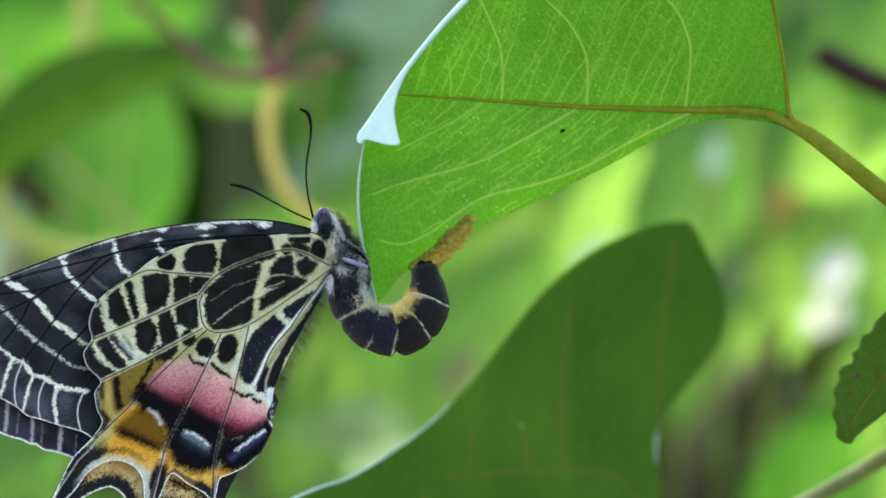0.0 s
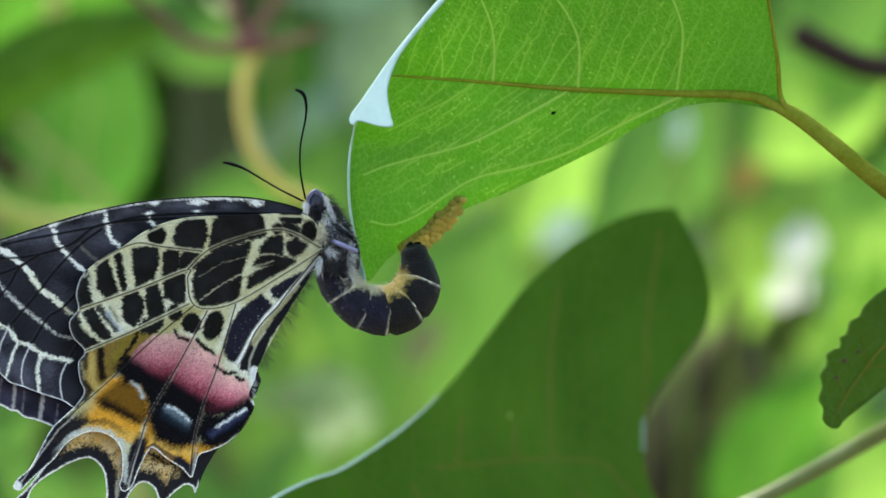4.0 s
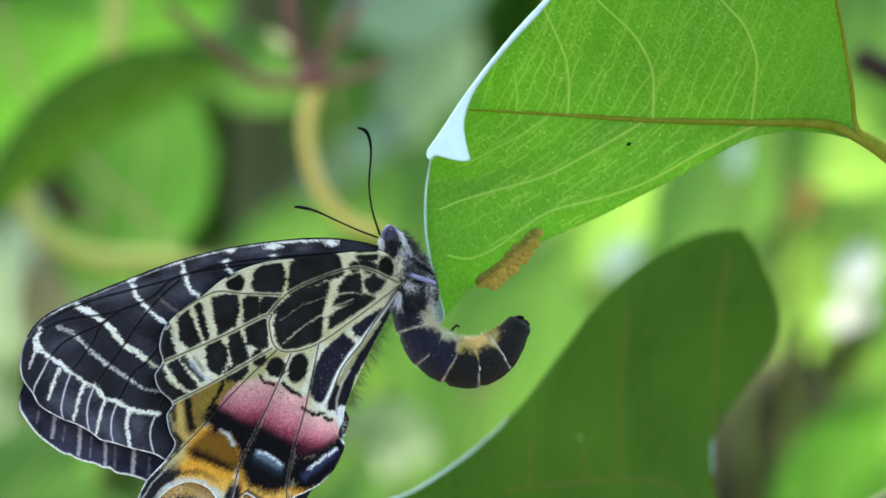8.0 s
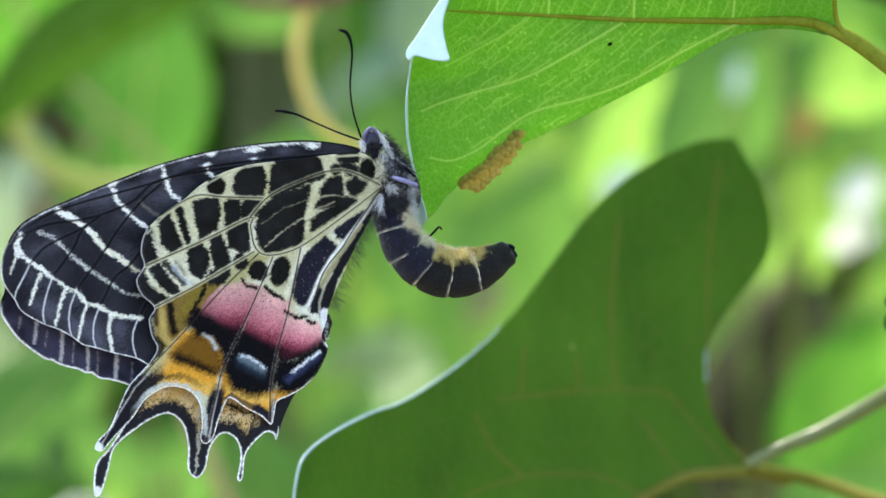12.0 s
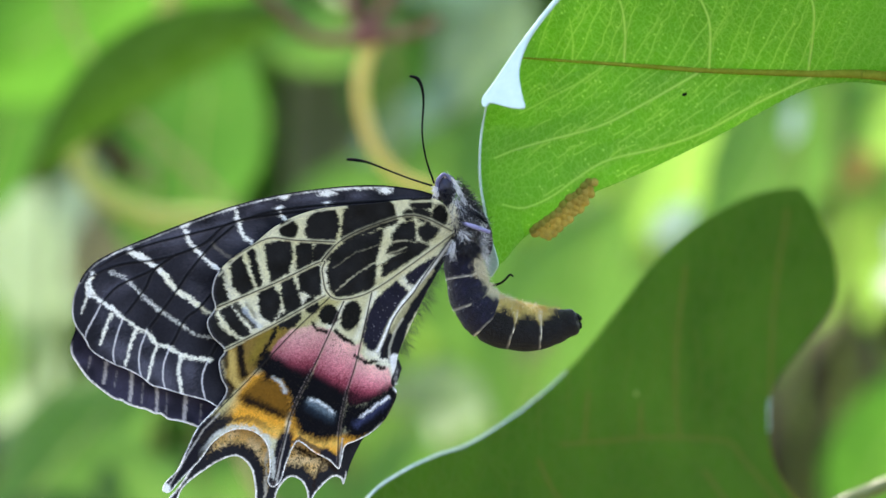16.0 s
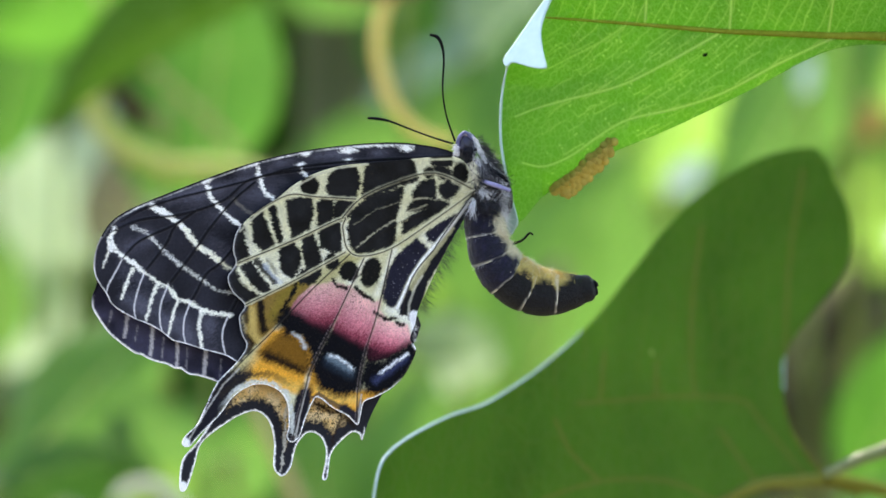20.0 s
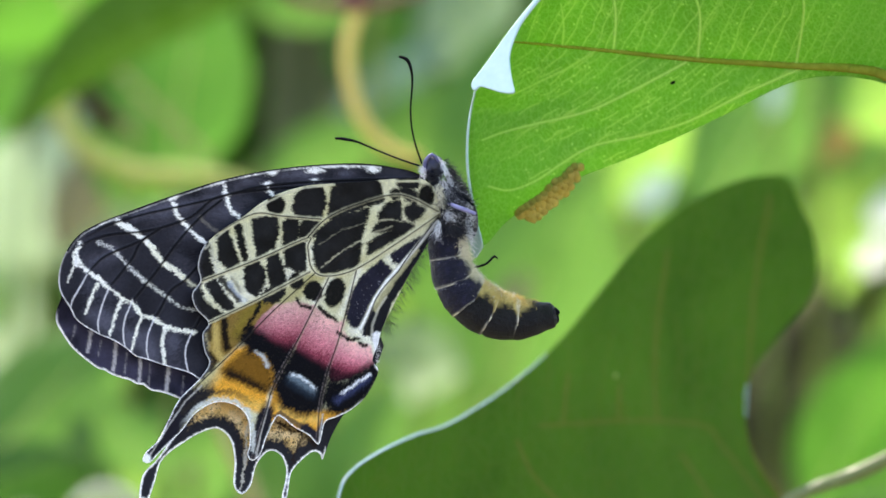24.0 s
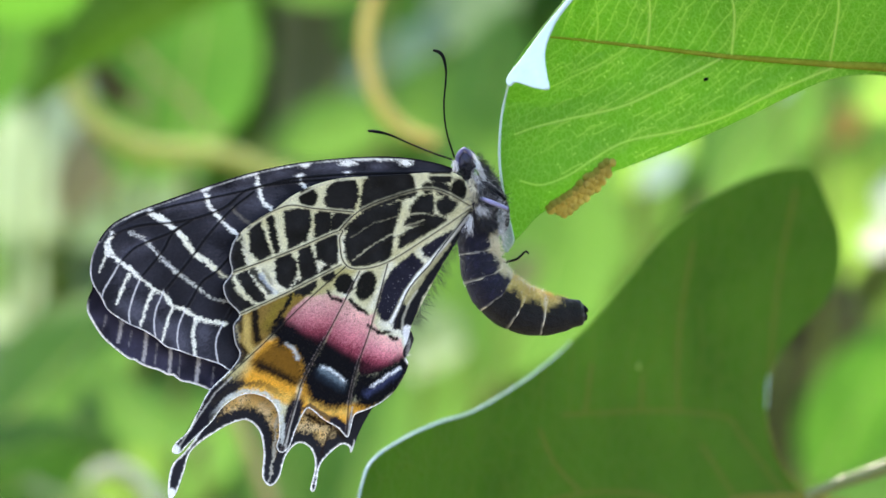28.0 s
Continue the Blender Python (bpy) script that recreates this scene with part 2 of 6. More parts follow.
def leaf_material(name, dark, light, glow, share=0.45, rough=0.45, spec=0.5, net=430.0, vein=(0.4, 0.6, 0.2), veins=0.4, blotch=28.0, relief=0.0004, lines=None, long=1.0):
    """A leaf: mottled green blade with a fine net of veins, partly see-through to light."""
    m, t, p, out = node_material(name)
    a = noise_node(t, blotch, 5.0)
    r = ramp_node(t, a.outputs["Fac"], [(0.3, dark), (0.7, light)])
    c = t.nodes.new("ShaderNodeTexCoord")
    warp = noise_node(t, net * 0.4, 2.0)
    ad = t.nodes.new("ShaderNodeVectorMath")
    ad.operation = "MULTIPLY_ADD"
    ad.inputs[1].default_value = (0.0016, 0.0016, 0.0016)
    t.links.new(warp.outputs["Color"], ad.inputs[0])
    t.links.new(c.outputs["Object"], ad.inputs[2])
    mp = t.nodes.new("ShaderNodeMapping")
    mp.inputs["Scale"].default_value = (long, 1.0, 1.0 / long)
    t.links.new(ad.outputs[0], mp.inputs["Vector"])
    edges = []
    for k in (1.0, 2.7):
        v = t.nodes.new("ShaderNodeTexVoronoi")
        v.feature = "DISTANCE_TO_EDGE"
        v.inputs["Scale"].default_value = net * k
        t.links.new(mp.outputs["Vector"], v.inputs["Vector"])
        e = t.nodes.new("ShaderNodeMapRange")
        e.inputs["From Min"].default_value = 0.0
        e.inputs["From Max"].default_value = 0.12
        e.inputs["To Min"].default_value = 1.0
        e.inputs["To Max"].default_value = 0.0
        t.links.new(v.outputs["Distance"], e.inputs["Value"])
        edges.append(e)
    both = t.nodes.new("ShaderNodeMath")
    both.operation = "MULTIPLY_ADD"
    both.inputs[1].default_value = 0.55
    t.links.new(edges[1].outputs[0], both.inputs[0])
    t.links.new(edges[0].outputs[0], both.inputs[2])
    k = t.nodes.new("ShaderNodeMath")
    k.operation = "MULTIPLY"
    k.use_clamp = True
    k.inputs[1].default_value = veins
    t.links.new(both.outputs[0], k.inputs[0])
    mx = t.nodes.new("ShaderNodeMix")
    mx.data_type = "RGBA"
    t.links.new(k.outputs[0], mx.inputs["Factor"])
    t.links.new(r.outputs["Color"], mx.inputs["A"])
    mx.inputs["B"].default_value = (*vein, 1)
    t.links.new(mx.outputs["Result"], p.inputs["Base Color"])
    rn = noise_node(t, blotch * 9, 3.0)
    rr = t.nodes.new("ShaderNodeMapRange")
    rr.inputs["To Min"].default_value = rough - 0.1
    rr.inputs["To Max"].default_value = rough + 0.15
    t.links.new(rn.outputs["Fac"], rr.inputs["Value"])
    t.links.new(rr.outputs[0], p.inputs["Roughness"])
    p.inputs["Specular IOR Level"].default_value = spec
    b = bump_node(t, both.outputs[0], 0.5, relief)
    t.links.new(b.outputs["Normal"], p.inputs["Normal"])
    tr = t.nodes.new("ShaderNodeBsdfTranslucent")
    gm = t.nodes.new("ShaderNodeMix")
    gm.data_type = "RGBA"
    t.links.new(k.outputs[0], gm.inputs["Factor"])
    g2 = ramp_node(t, a.outputs["Fac"], [(0.3, tuple(q * 0.72 for q in glow)), (0.7, glow)])
    t.links.new(g2.outputs["Color"], gm.inputs["A"])
    gm.inputs["B"].default_value = (*(min(1, q * 0.6 + w * 0.6) for q, w in zip(glow, vein)), 1)
    t.links.new(gm.outputs["Result"], tr.inputs["Color"])
    if lines:
        # larger veins run through the blade, paler and clearer to light
        va = t.nodes.new("ShaderNodeVertexColor")
        va.layer_name = "scales"
        for source, target, tone in ((mx.outputs["Result"], p.inputs["Base Color"], vein), (gm.outputs["Result"], tr.inputs["Color"], lines)):
            vm = t.nodes.new("ShaderNodeMix")
            vm.data_type = "RGBA"
            t.links.new(va.outputs["Color"], vm.inputs["Factor"])
            t.links.new(source, vm.inputs["A"])
            vm.inputs["B"].default_value = (*tone, 1)
            t.links.new(vm.outputs["Result"], target)
    ms = t.nodes.new("ShaderNodeMixShader")
    ms.inputs["Fac"].default_value = share
    t.links.new(p.outputs[0], ms.inputs[1])
    t.links.new(tr.outputs[0], ms.inputs[2])
    t.links.new(ms.outputs[0], out.inputs["Surface"])
    return m


def wing_material(name):
    """Powdery scales: colour from the scales' own pattern, broken up by fine grain."""
    m, t, p, out = node_material(name)
    a = t.nodes.new("ShaderNodeVertexColor")
    a.layer_name = "scales"
    n = noise_node(t, 9000.0, 2.0, 0.7)
    w = noise_node(t, 1100.0, 3.0)
    k = t.nodes.new("ShaderNodeMapRange")
    k.inputs["From Min"].default_value = 0.25
    k.inputs["From Max"].default_value = 0.75
    k.inputs["To Min"].default_value = 0.62
    k.inputs["To Max"].default_value = 1.52
    t.links.new(n.outputs["Fac"], k.inputs["Value"])
    k2 = t.nodes.new("ShaderNodeMapRange")
    k2.inputs["To Min"].default_value = 0.75
    k2.inputs["To Max"].default_value = 1.25
    t.links.new(w.outputs["Fac"], k2.inputs["Value"])
    kk = t.nodes.new("ShaderNodeMath")
    kk.operation = "MULTIPLY"
    t.links.new(k.outputs[0], kk.inputs[0])
    t.links.new(k2.outputs[0], kk.inputs[1])
    mul = t.nodes.new("ShaderNodeVectorMath")
    mul.operation = "SCALE"
    t.links.new(a.outputs["Color"], mul.inputs[0])
    t.links.new(kk.outputs[0], mul.inputs["Scale"])
    t.links.new(mul.outputs[0], p.inputs["Base Color"])
    p.inputs["Roughness"].default_value = 0.5
    p.inputs["Specular IOR Level"].default_value = 0.05
    p.inputs["Sheen Weight"].default_value = 0.01
    p.inputs["Sheen Roughness"].default_value = 0.5
    t.links.new(bump_node(t, n.outputs["Fac"], 0.35, 0.00006).outputs["Normal"], p.inputs["Normal"])
    return m


def painted(name, rough=0.42, spec=0.3):
    """A body part whose colour lies in its own pattern."""
    m, t, p, out = node_material(name)
    a = t.nodes.new("ShaderNodeVertexColor")
    a.layer_name = "scales"
    n = noise_node(t, 2600.0, 5.0, 0.65)
    k = t.nodes.new("ShaderNodeMapRange")
    k.inputs["To Min"].default_value = 0.5
    k.inputs["To Max"].default_value = 1.5
    t.links.new(n.outputs["Fac"], k.inputs["Value"])
    mul = t.nodes.new("ShaderNodeVectorMath")
    mul.operation = "SCALE"
    t.links.new(a.outputs["Color"], mul.inputs[0])
    t.links.new(k.outputs[0], mul.inputs["Scale"])
    t.links.new(mul.outputs[0], p.inputs["Base Color"])
    p.inputs["Roughness"].default_value = rough
    p.inputs["Specular IOR Level"].default_value = spec
    t.links.new(bump_node(t, n.outputs["Fac"], 0.9, 0.0006).outputs["Normal"], p.inputs["Normal"])
    return m


M_WING = wing_material("wing_scales")
M_BODY = painted("abdomen_scales", 0.30, 0.3)
M_VEIN = plain("wing_vein", (0.010, 0.009, 0.008), (0.03, 0.026, 0.022), 2500, 0.7, 0.05)
M_VEIN_K = plain("dark_wing_vein", (0.003, 0.003, 0.004), (0.01, 0.01, 0.013), 2500, 0.6, 0.1)
M_FRINGE = plain("wing_fringe", (0.6, 0.6, 0.56), (0.85, 0.85, 0.82), 3000, 0.7)
M_HORN = plain("black_horn", (0.002, 0.002, 0.003), (0.006, 0.006, 0.007), 3000, 0.5, 0.06)
M_HEAD = plain("head_scales", (0.006, 0.006, 0.012), (0.035, 0.034, 0.075), 1800, 0.45, 0.5, 0.6)
M_EYE = plain("eye", (0.002, 0.002, 0.004), (0.006, 0.006, 0.014), 5000, 0.3, 0.12, 0.2)
M_PALP = plain("palp", (0.05, 0.05, 0.12), (0.2, 0.19, 0.36), 2500, 0.35, 0.5)
M_LEG = plain("leg", (0.16, 0.15, 0.32), (0.42, 0.4, 0.64), 2500, 0.4, 0.5)
M_FUR_W = plain("white_fur", (0.55, 0.56, 0.6), (0.88, 0.88, 0.9), 600, 0.7)
M_FUR_C = plain("cream_fur", (0.66, 0.60, 0.42), (0.92, 0.87, 0.70), 600, 0.7)
M_FUR_Y = plain("yellow_fur", (0.52, 0.38, 0.09), (0.80, 0.62, 0.24), 600, 0.7)
M_FUR_G = plain("silver_fur", (0.42, 0.43, 0.45), (0.85, 0.85, 0.85), 600, 0.7)
M_FUR_K = plain("dark_fur", (0.008, 0.008, 0.012), (0.04, 0.04, 0.05), 600, 0.6)
M_EGG = leaf_material("eggs", (0.68, 0.54, 0.10), (0.84, 0.70, 0.19), (0.82, 0.67, 0.10), 0.45, 0.5, 0.25, 2000.0, (0.55, 0.42, 0.14), 0.1, 300.0)
M_LEAF = leaf_material("young_leaf", (0.085, 0.235, 0.038), (0.145, 0.33, 0.062), (0.31, 0.69, 0.062), 0.5, 0.5, 0.3, 1050.0, (0.54, 0.70, 0.28), 0.2, relief=0.0012, long=1.2, lines=(0.72, 0.92, 0.26))
M_RIB = plain("midrib", (0.17, 0.20, 0.016), (0.29, 0.32, 0.042), 1400, 0.85, 0.04, 0.7)
M_SIDE = plain("leaf_vein", (0.36, 0.48, 0.1), (0.5, 0.6, 0.18), 1500, 0.5, 0.2)
# the waxy face's pale blue also carries the shine of the sky
M_WAX = plain("skylit_waxy_leaf_face", (0.40, 0.60, 0.57), (0.54, 0.73, 0.70), 700, 0.45, 0.2, 0.15)
M_DARK = leaf_material("old_leaf", (0.055, 0.14, 0.014), (0.12, 0.25, 0.028), (0.145, 0.37, 0.014), 0.42, 0.7, 0.07, 240.0, (0.2, 0.22, 0.05), 0.15, lines=(0.30, 0.27, 0.02))
M_LIP = plain("curled_leaf_face", (0.26, 0.42, 0.32), (0.42, 0.56, 0.47), 700, 0.45, 0.4, 0.15)
# light along leaf edges, put into a pale blue colour
M_RIM = plain("lit_leaf_rim", (0.34, 0.55, 0.5), (0.6, 0.8, 0.78), 900, 0.35, 0.6)
M_TWIG = plain("pale_twig", (0.13, 0.17, 0.045), (0.22, 0.27, 0.09), 500, 0.35, 0.6)
M_STEM = plain("green_stem", (0.12, 0.17, 0.022), (0.2, 0.26, 0.05), 600, 0.5)
M_YSTEM = plain("yellow_stem", (0.64, 0.48, 0.09), (0.84, 0.66, 0.18), 300, 0.5)
M_OSTEM = plain("olive_stem", (0.40, 0.43, 0.07), (0.54, 0.57, 0.14), 300, 0.5)
M_BARK = plain("red_bark", (0.07, 0.032, 0.026), (0.15, 0.065, 0.05), 200, 0.7)
M_TRUNK = plain("grey_green_bark", (0.05, 0.065, 0.022), (0.10, 0.12, 0.045), 60, 0.8, 0.3, 0.6, 0.002)
M_GROUND = plain("leaf_litter", (0.1, 0.085, 0.06), (0.24, 0.21, 0.15), 12, 0.9, 0.2, 0.6, 0.01)

# ---- the butterfly ----
BASE = at(850, 335, 0.012)
butterfly = empty("butterfly", BASE, "black and cream banded swallowtail butterfly hanging from a leaf edge", "butterfly")
WHITE = (0.92, 0.93, 0.92)


def wing_depth(x, y):
    return 0.010 + (x - 816) / 396 * 0.011 + 0.0012 * np.sin((y - 300) / 160)


def far_depth(x, y):
    return wing_depth(x, y) + 0.0030


FORE = spline([(842, 326), (826, 292), (800, 268), (740, 255), (680, 252), (600, 258), (520, 270), (440, 290), (360, 318),
               (290, 345), (235, 368), (200, 390), (178, 422), (167, 458), (170, 490), (189, 520), (197, 536), (212, 549), (241, 565),
               (262, 573), (287, 587), (306, 602), (328, 608), (356, 617), (400, 629), (428, 640), (470, 610), (560, 520), (700, 420)], 6, True)
FORE_VEINS = [
    [(812, 276), (640, 284), (520, 297), (430, 322), (352, 341), (315, 350), (253, 370), (215, 392)],
    [(800, 284), (640, 292), (540, 300), (483, 308), (437, 321), (400, 352), (352, 371), (311, 381), (263, 386), (229, 395), (194, 412)],
    [(345, 374), (308, 398), (263, 418), (240, 432), (217, 458)],
    [(452, 322), (414, 354), (373, 402), (345, 443), (311, 488), (299, 503)],
    [(325, 388), (308, 404), (296, 429), (273, 460), (257, 480)],
    [(412, 440), (390, 466), (366, 484), (347, 519), (339, 532)],
    [(436, 500), (423, 525), (407, 555)],
]
HIND_FRONT = [(842, 330), (832, 298), (806, 277), (760, 278), (700, 284), (640, 289), (600, 294), (560, 306), (522, 326), (492, 350), (450, 378), (421, 408), (413, 440), (418, 466), (404, 490), (412, 516), (434, 540), (424, 560), (428, 590)]
HIND_TAILS = [(437, 612), (420, 640), (386, 676), (366, 716), (350, 750), (330, 770), (323, 786), (336, 790), (356, 768), (390, 734), (414, 702), (450, 681), (486, 686), (508, 710), (512, 752), (508, 772), (517, 783), (531, 772), (541, 742), (556, 708), (566, 704), (590, 722), (616, 736)]
HIND_INNER = [(633, 752), (639, 736), (645, 712), (664, 703), (692, 688), (718, 662), (737, 620), (726, 600), (735, 574), (742, 545), (772, 480), (803, 420), (832, 368)]
HIND = spline(HIND_FRONT + HIND_TAILS + HIND_INNER, 5, True)
HIND_VEINS = [
    [(420, 466), (520, 425), (606, 386), (607, 402), (615, 440), (640, 453), (692, 440), (765, 392), (840, 338)],
    [(432, 541), (520, 497), (612, 446)],
    [(606, 386), (640, 350), (700, 322), (770, 306), (836, 334)],
    [(630, 352), (560, 348), (510, 345), (450, 378)],
    [(620, 449), (550, 515), (481, 588), (415, 654), (368, 712), (338, 770)],
    [(645, 456), (599, 555), (553, 647), (540, 693), (528, 738), (518, 778)],
    [(694, 442), (668, 555), (646, 627), (634, 690), (632, 745)],
    [(838, 342), (782, 420), (768, 442), (744, 470), (729, 494), (717, 530), (714, 556)],
    [(640, 440), (690, 402), (745, 378)],
]


def combed(x, y, seed):
    """Noise combed along the rows of scales, which fan out from the wing's root."""
    r, a = np.hypot(x - 840, y - 335), np.arctan2(y - 335, 840 - x)
    return 0.65 * grain(r / 2.6, a * 420, 1.25, seed) + 0.35 * grain(r / 3.5, a * 420, 3.0, seed + 50)


def fore_paint(x, y):
    wx = x + 1.2 * grain(x, y, 8, 1) + 0.8 * grain(x, y, 3, 2)
    wy = y + 1.2 * grain(x, y, 8, 3) + 0.8 * grain(x, y, 3, 4)
    sp = combed(x, y, 5)
    fleck = grain(x, y, 1.8, 7)
    col = np.tile(np.array((0.036, 0.036, 0.050)), (len(x), 1))
    col = mix(col, 0.45 + 0.6 * grain(x, y, 50, 6), (0.011, 0.011, 0.015))
    # painted blue-grey sheen on the dark cells, strongest near the outer margin
    gloss = 0.35 + 0.5 * grain(x, y, 34, 71) + 0.25 * combed(x, y, 72)
    for pts, w, k in (([(200, 470), (222, 520)], 18, 0.9), ([(245, 500), (252, 555)], 16, 0.9), ([(290, 525), (290, 575)], 16, 0.9), ([(320, 570), (335, 600)], 14, 1.0), ([(378, 575), (382, 618)], 16, 1.0),
                      ([(215, 440), (260, 420)], 14, 0.7), ([(330, 360), (400, 325), (470, 305)], 12, 0.7), ([(420, 300), (560, 275), (700, 268)], 7, 0.9), ([(385, 400), (400, 440)], 22, 0.6), ([(500, 330), (440, 350)], 12, 0.6), ([(300, 355), (360, 332)], 8, 0.9)):
        d, s = seg_dist(x, y, pts)
        col = mix(col, step(d - w, w) * k * np.clip(gloss, 0, 1), (0.12, 0.12, 0.165))
    d, s = seg_dist(wx, wy, [(414, 352), (425, 364), (446, 378)])
    col = mix(col, step(d - 3 + 3 * sp, 3) * 0.5, (0.22, 0.20, 0.17))
    # pale bands across the wing: line, half width at both ends, strength, tone
    pale, tan = (0.95, 0.95, 0.91), (0.72, 0.69, 0.50)
    bands = [([(203, 402), (197, 419), (204, 443), (229, 460), (253, 479)], 4.2, 5.0, 1.0, pale), ([(253, 479), (277, 498), (299, 507), (315, 529), (339, 536), (358, 548), (380, 555), (409, 557)], 4.6, 4.8, 1.0, (0.86, 0.86, 0.76)),
             ([(236, 402), (256, 410), (273, 424), (287, 440), (301, 453), (318, 467)], 5.0, 5.0, 0.62, (0.74, 0.75, 0.74)), ([(318, 467), (339, 483), (356, 493), (380, 512), (400, 517), (425, 520)], 5.0, 3.2, 0.62, (0.66, 0.67, 0.62)),
             ([(270, 364), (291, 376), (311, 391), (328, 405)], 7.0, 6.0, 1.0, pale), ([(328, 405), (347, 433), (366, 443), (387, 460)], 6.0, 6.0, 1.0, (0.88, 0.87, 0.74)), ([(387, 460), (404, 474), (418, 478)], 4.5, 3.5, 0.7, tan),
             ([(367, 330), (375, 354), (394, 371), (407, 385), (424, 398)], 4.5, 4.4, 1.0, pale), ([(457, 296), (460, 313), (465, 332), (472, 343), (484, 350)], 5.0, 4.4, 1.0, pale),
             ([(533, 292), (535, 303), (544, 313)], 4.6, 4.6, 1.0, pale)]
    for pts, w0, w1, k, tone in bands:
        d, s = seg_dist(wx, wy, pts)
        w = w0 + (w1 - w0) * s
        dense = np.clip(k + 0.55 * fleck + 0.4 * sp if k < 0.9 else 1.0 + 0.2 * fleck, 0, 1)
        col = mix(col, step(d - w + 1.3 + 3.8 * sp + 1.0 * grain(x, y, 18, 81), 2.2) * dense, tone)
    # the bands flare at the front edge, broken by the long veins
    for cx, cy, rx, ry, lean in ((253, 361, 24, 4.5, -0.36), (367, 319, 13, 5.5, -0.3), (447, 291, 17, 6, -0.3), (460, 311, 8, 4.5, 0.1), (541, 271, 14, 6.5, -0.2), (531, 291, 10, 4.2, -0.1), (616, 266, 20, 8, -0.05), (616, 284, 9, 3.2, 0),
                                 (719, 262, 16, 8, 0.05), (369, 331, 6, 4, 0), (196, 440, 7, 9, 0.4), (660, 258, 46, 2.4, 0), (580, 261, 40, 1.8, -0.1), (500, 276, 45, 1.6, -0.22)):
        d = np.hypot((wx - cx) / rx, (wy - cy - (x - cx) * lean) / ry)
        col = mix(col, step((d - 0.72) * min(rx, ry) + 2.8 * sp, 2.4) * np.clip(1.0 + 0.3 * fleck, 0, 1), (0.97, 0.97, 0.96))
    # short bars between the veins at the outer margin, fine pale ends of the veins
    for pts, w in (([(194, 421), (192, 446), (182, 472)], 3.0), ([(237, 474), (226, 496), (216, 528)], 3.6), ([(280, 501), (267, 532), (260, 566)], 3.8), ([(316, 531), (308, 553), (299, 592)], 3.4), ([(358, 548), (353, 577), (357, 614)], 4.4)):
        d, s = seg_dist(wx, wy, pts)
        col = mix(col, step(d - w + 0.5 + 0.8 * s + 2.4 * sp, 1.8) * np.clip(0.95 + 0.3 * fleck, 0, 1), (0.86, 0.86, 0.78))
    for pts in ([(217, 458), (203, 485), (192, 505), (189, 520)], [(257, 480), (245, 512), (238, 543), (241, 564)], [(299, 503), (287, 532), (283, 560), (287, 586)], [(339, 532), (328, 560), (325, 587), (329, 606)],
                [(407, 555), (397, 577), (394, 601), (400, 627)]):
        d, s = seg_dist(x, y, spline(pts, 4))
        col = mix(col, step(d - 1.2 + 0.7 * fleck, 1.2) * 0.85, (0.80, 0.80, 0.84))
    for v in FORE_VEINS:
        d, s = seg_dist(x, y, spline(v, 5))
        col = mix(col, step(d - 1.9, 1.6) * 0.9 * np.clip((1.02 - s) * 6, 0.1, 1), (0.006, 0.006, 0.008))
        col = mix(col, step(np.abs(d - 3.4) - 0.5 + 0.8 * fleck, 1.0) * 0.12 * (x > 240), (0.16, 0.155, 0.17))
    # thin white fringe at the outer margin, black front edge with a pale dusted line behind it
    d, s = seg_dist(x, y, [p for p in FORE if p[0] < 440 and p[1] > 380])
    col = mix(col, step(d - 2.0 + 0.8 * fleck, 1.0) * np.clip(0.75 + 0.4 * grain(x, y, 7, 93), 0.3, 1) * np.clip((y - 430) / 60, 0.25, 1), (0.92, 0.92, 0.95))
    d, s = seg_dist(x, y, [p for p in FORE[:72] if p[1] < 470])
    col = mix(col, step(d - 2.2, 1.0), (0.004, 0.004, 0.005))
    col = mix(col, step(np.abs(d - 4.2) - 0.9 + fleck, 1.0) * np.where(x < 640, 0.35 + 0.35 * grain(x, y, 45, 9), 0.8) * (x < 735), WHITE)
    return col


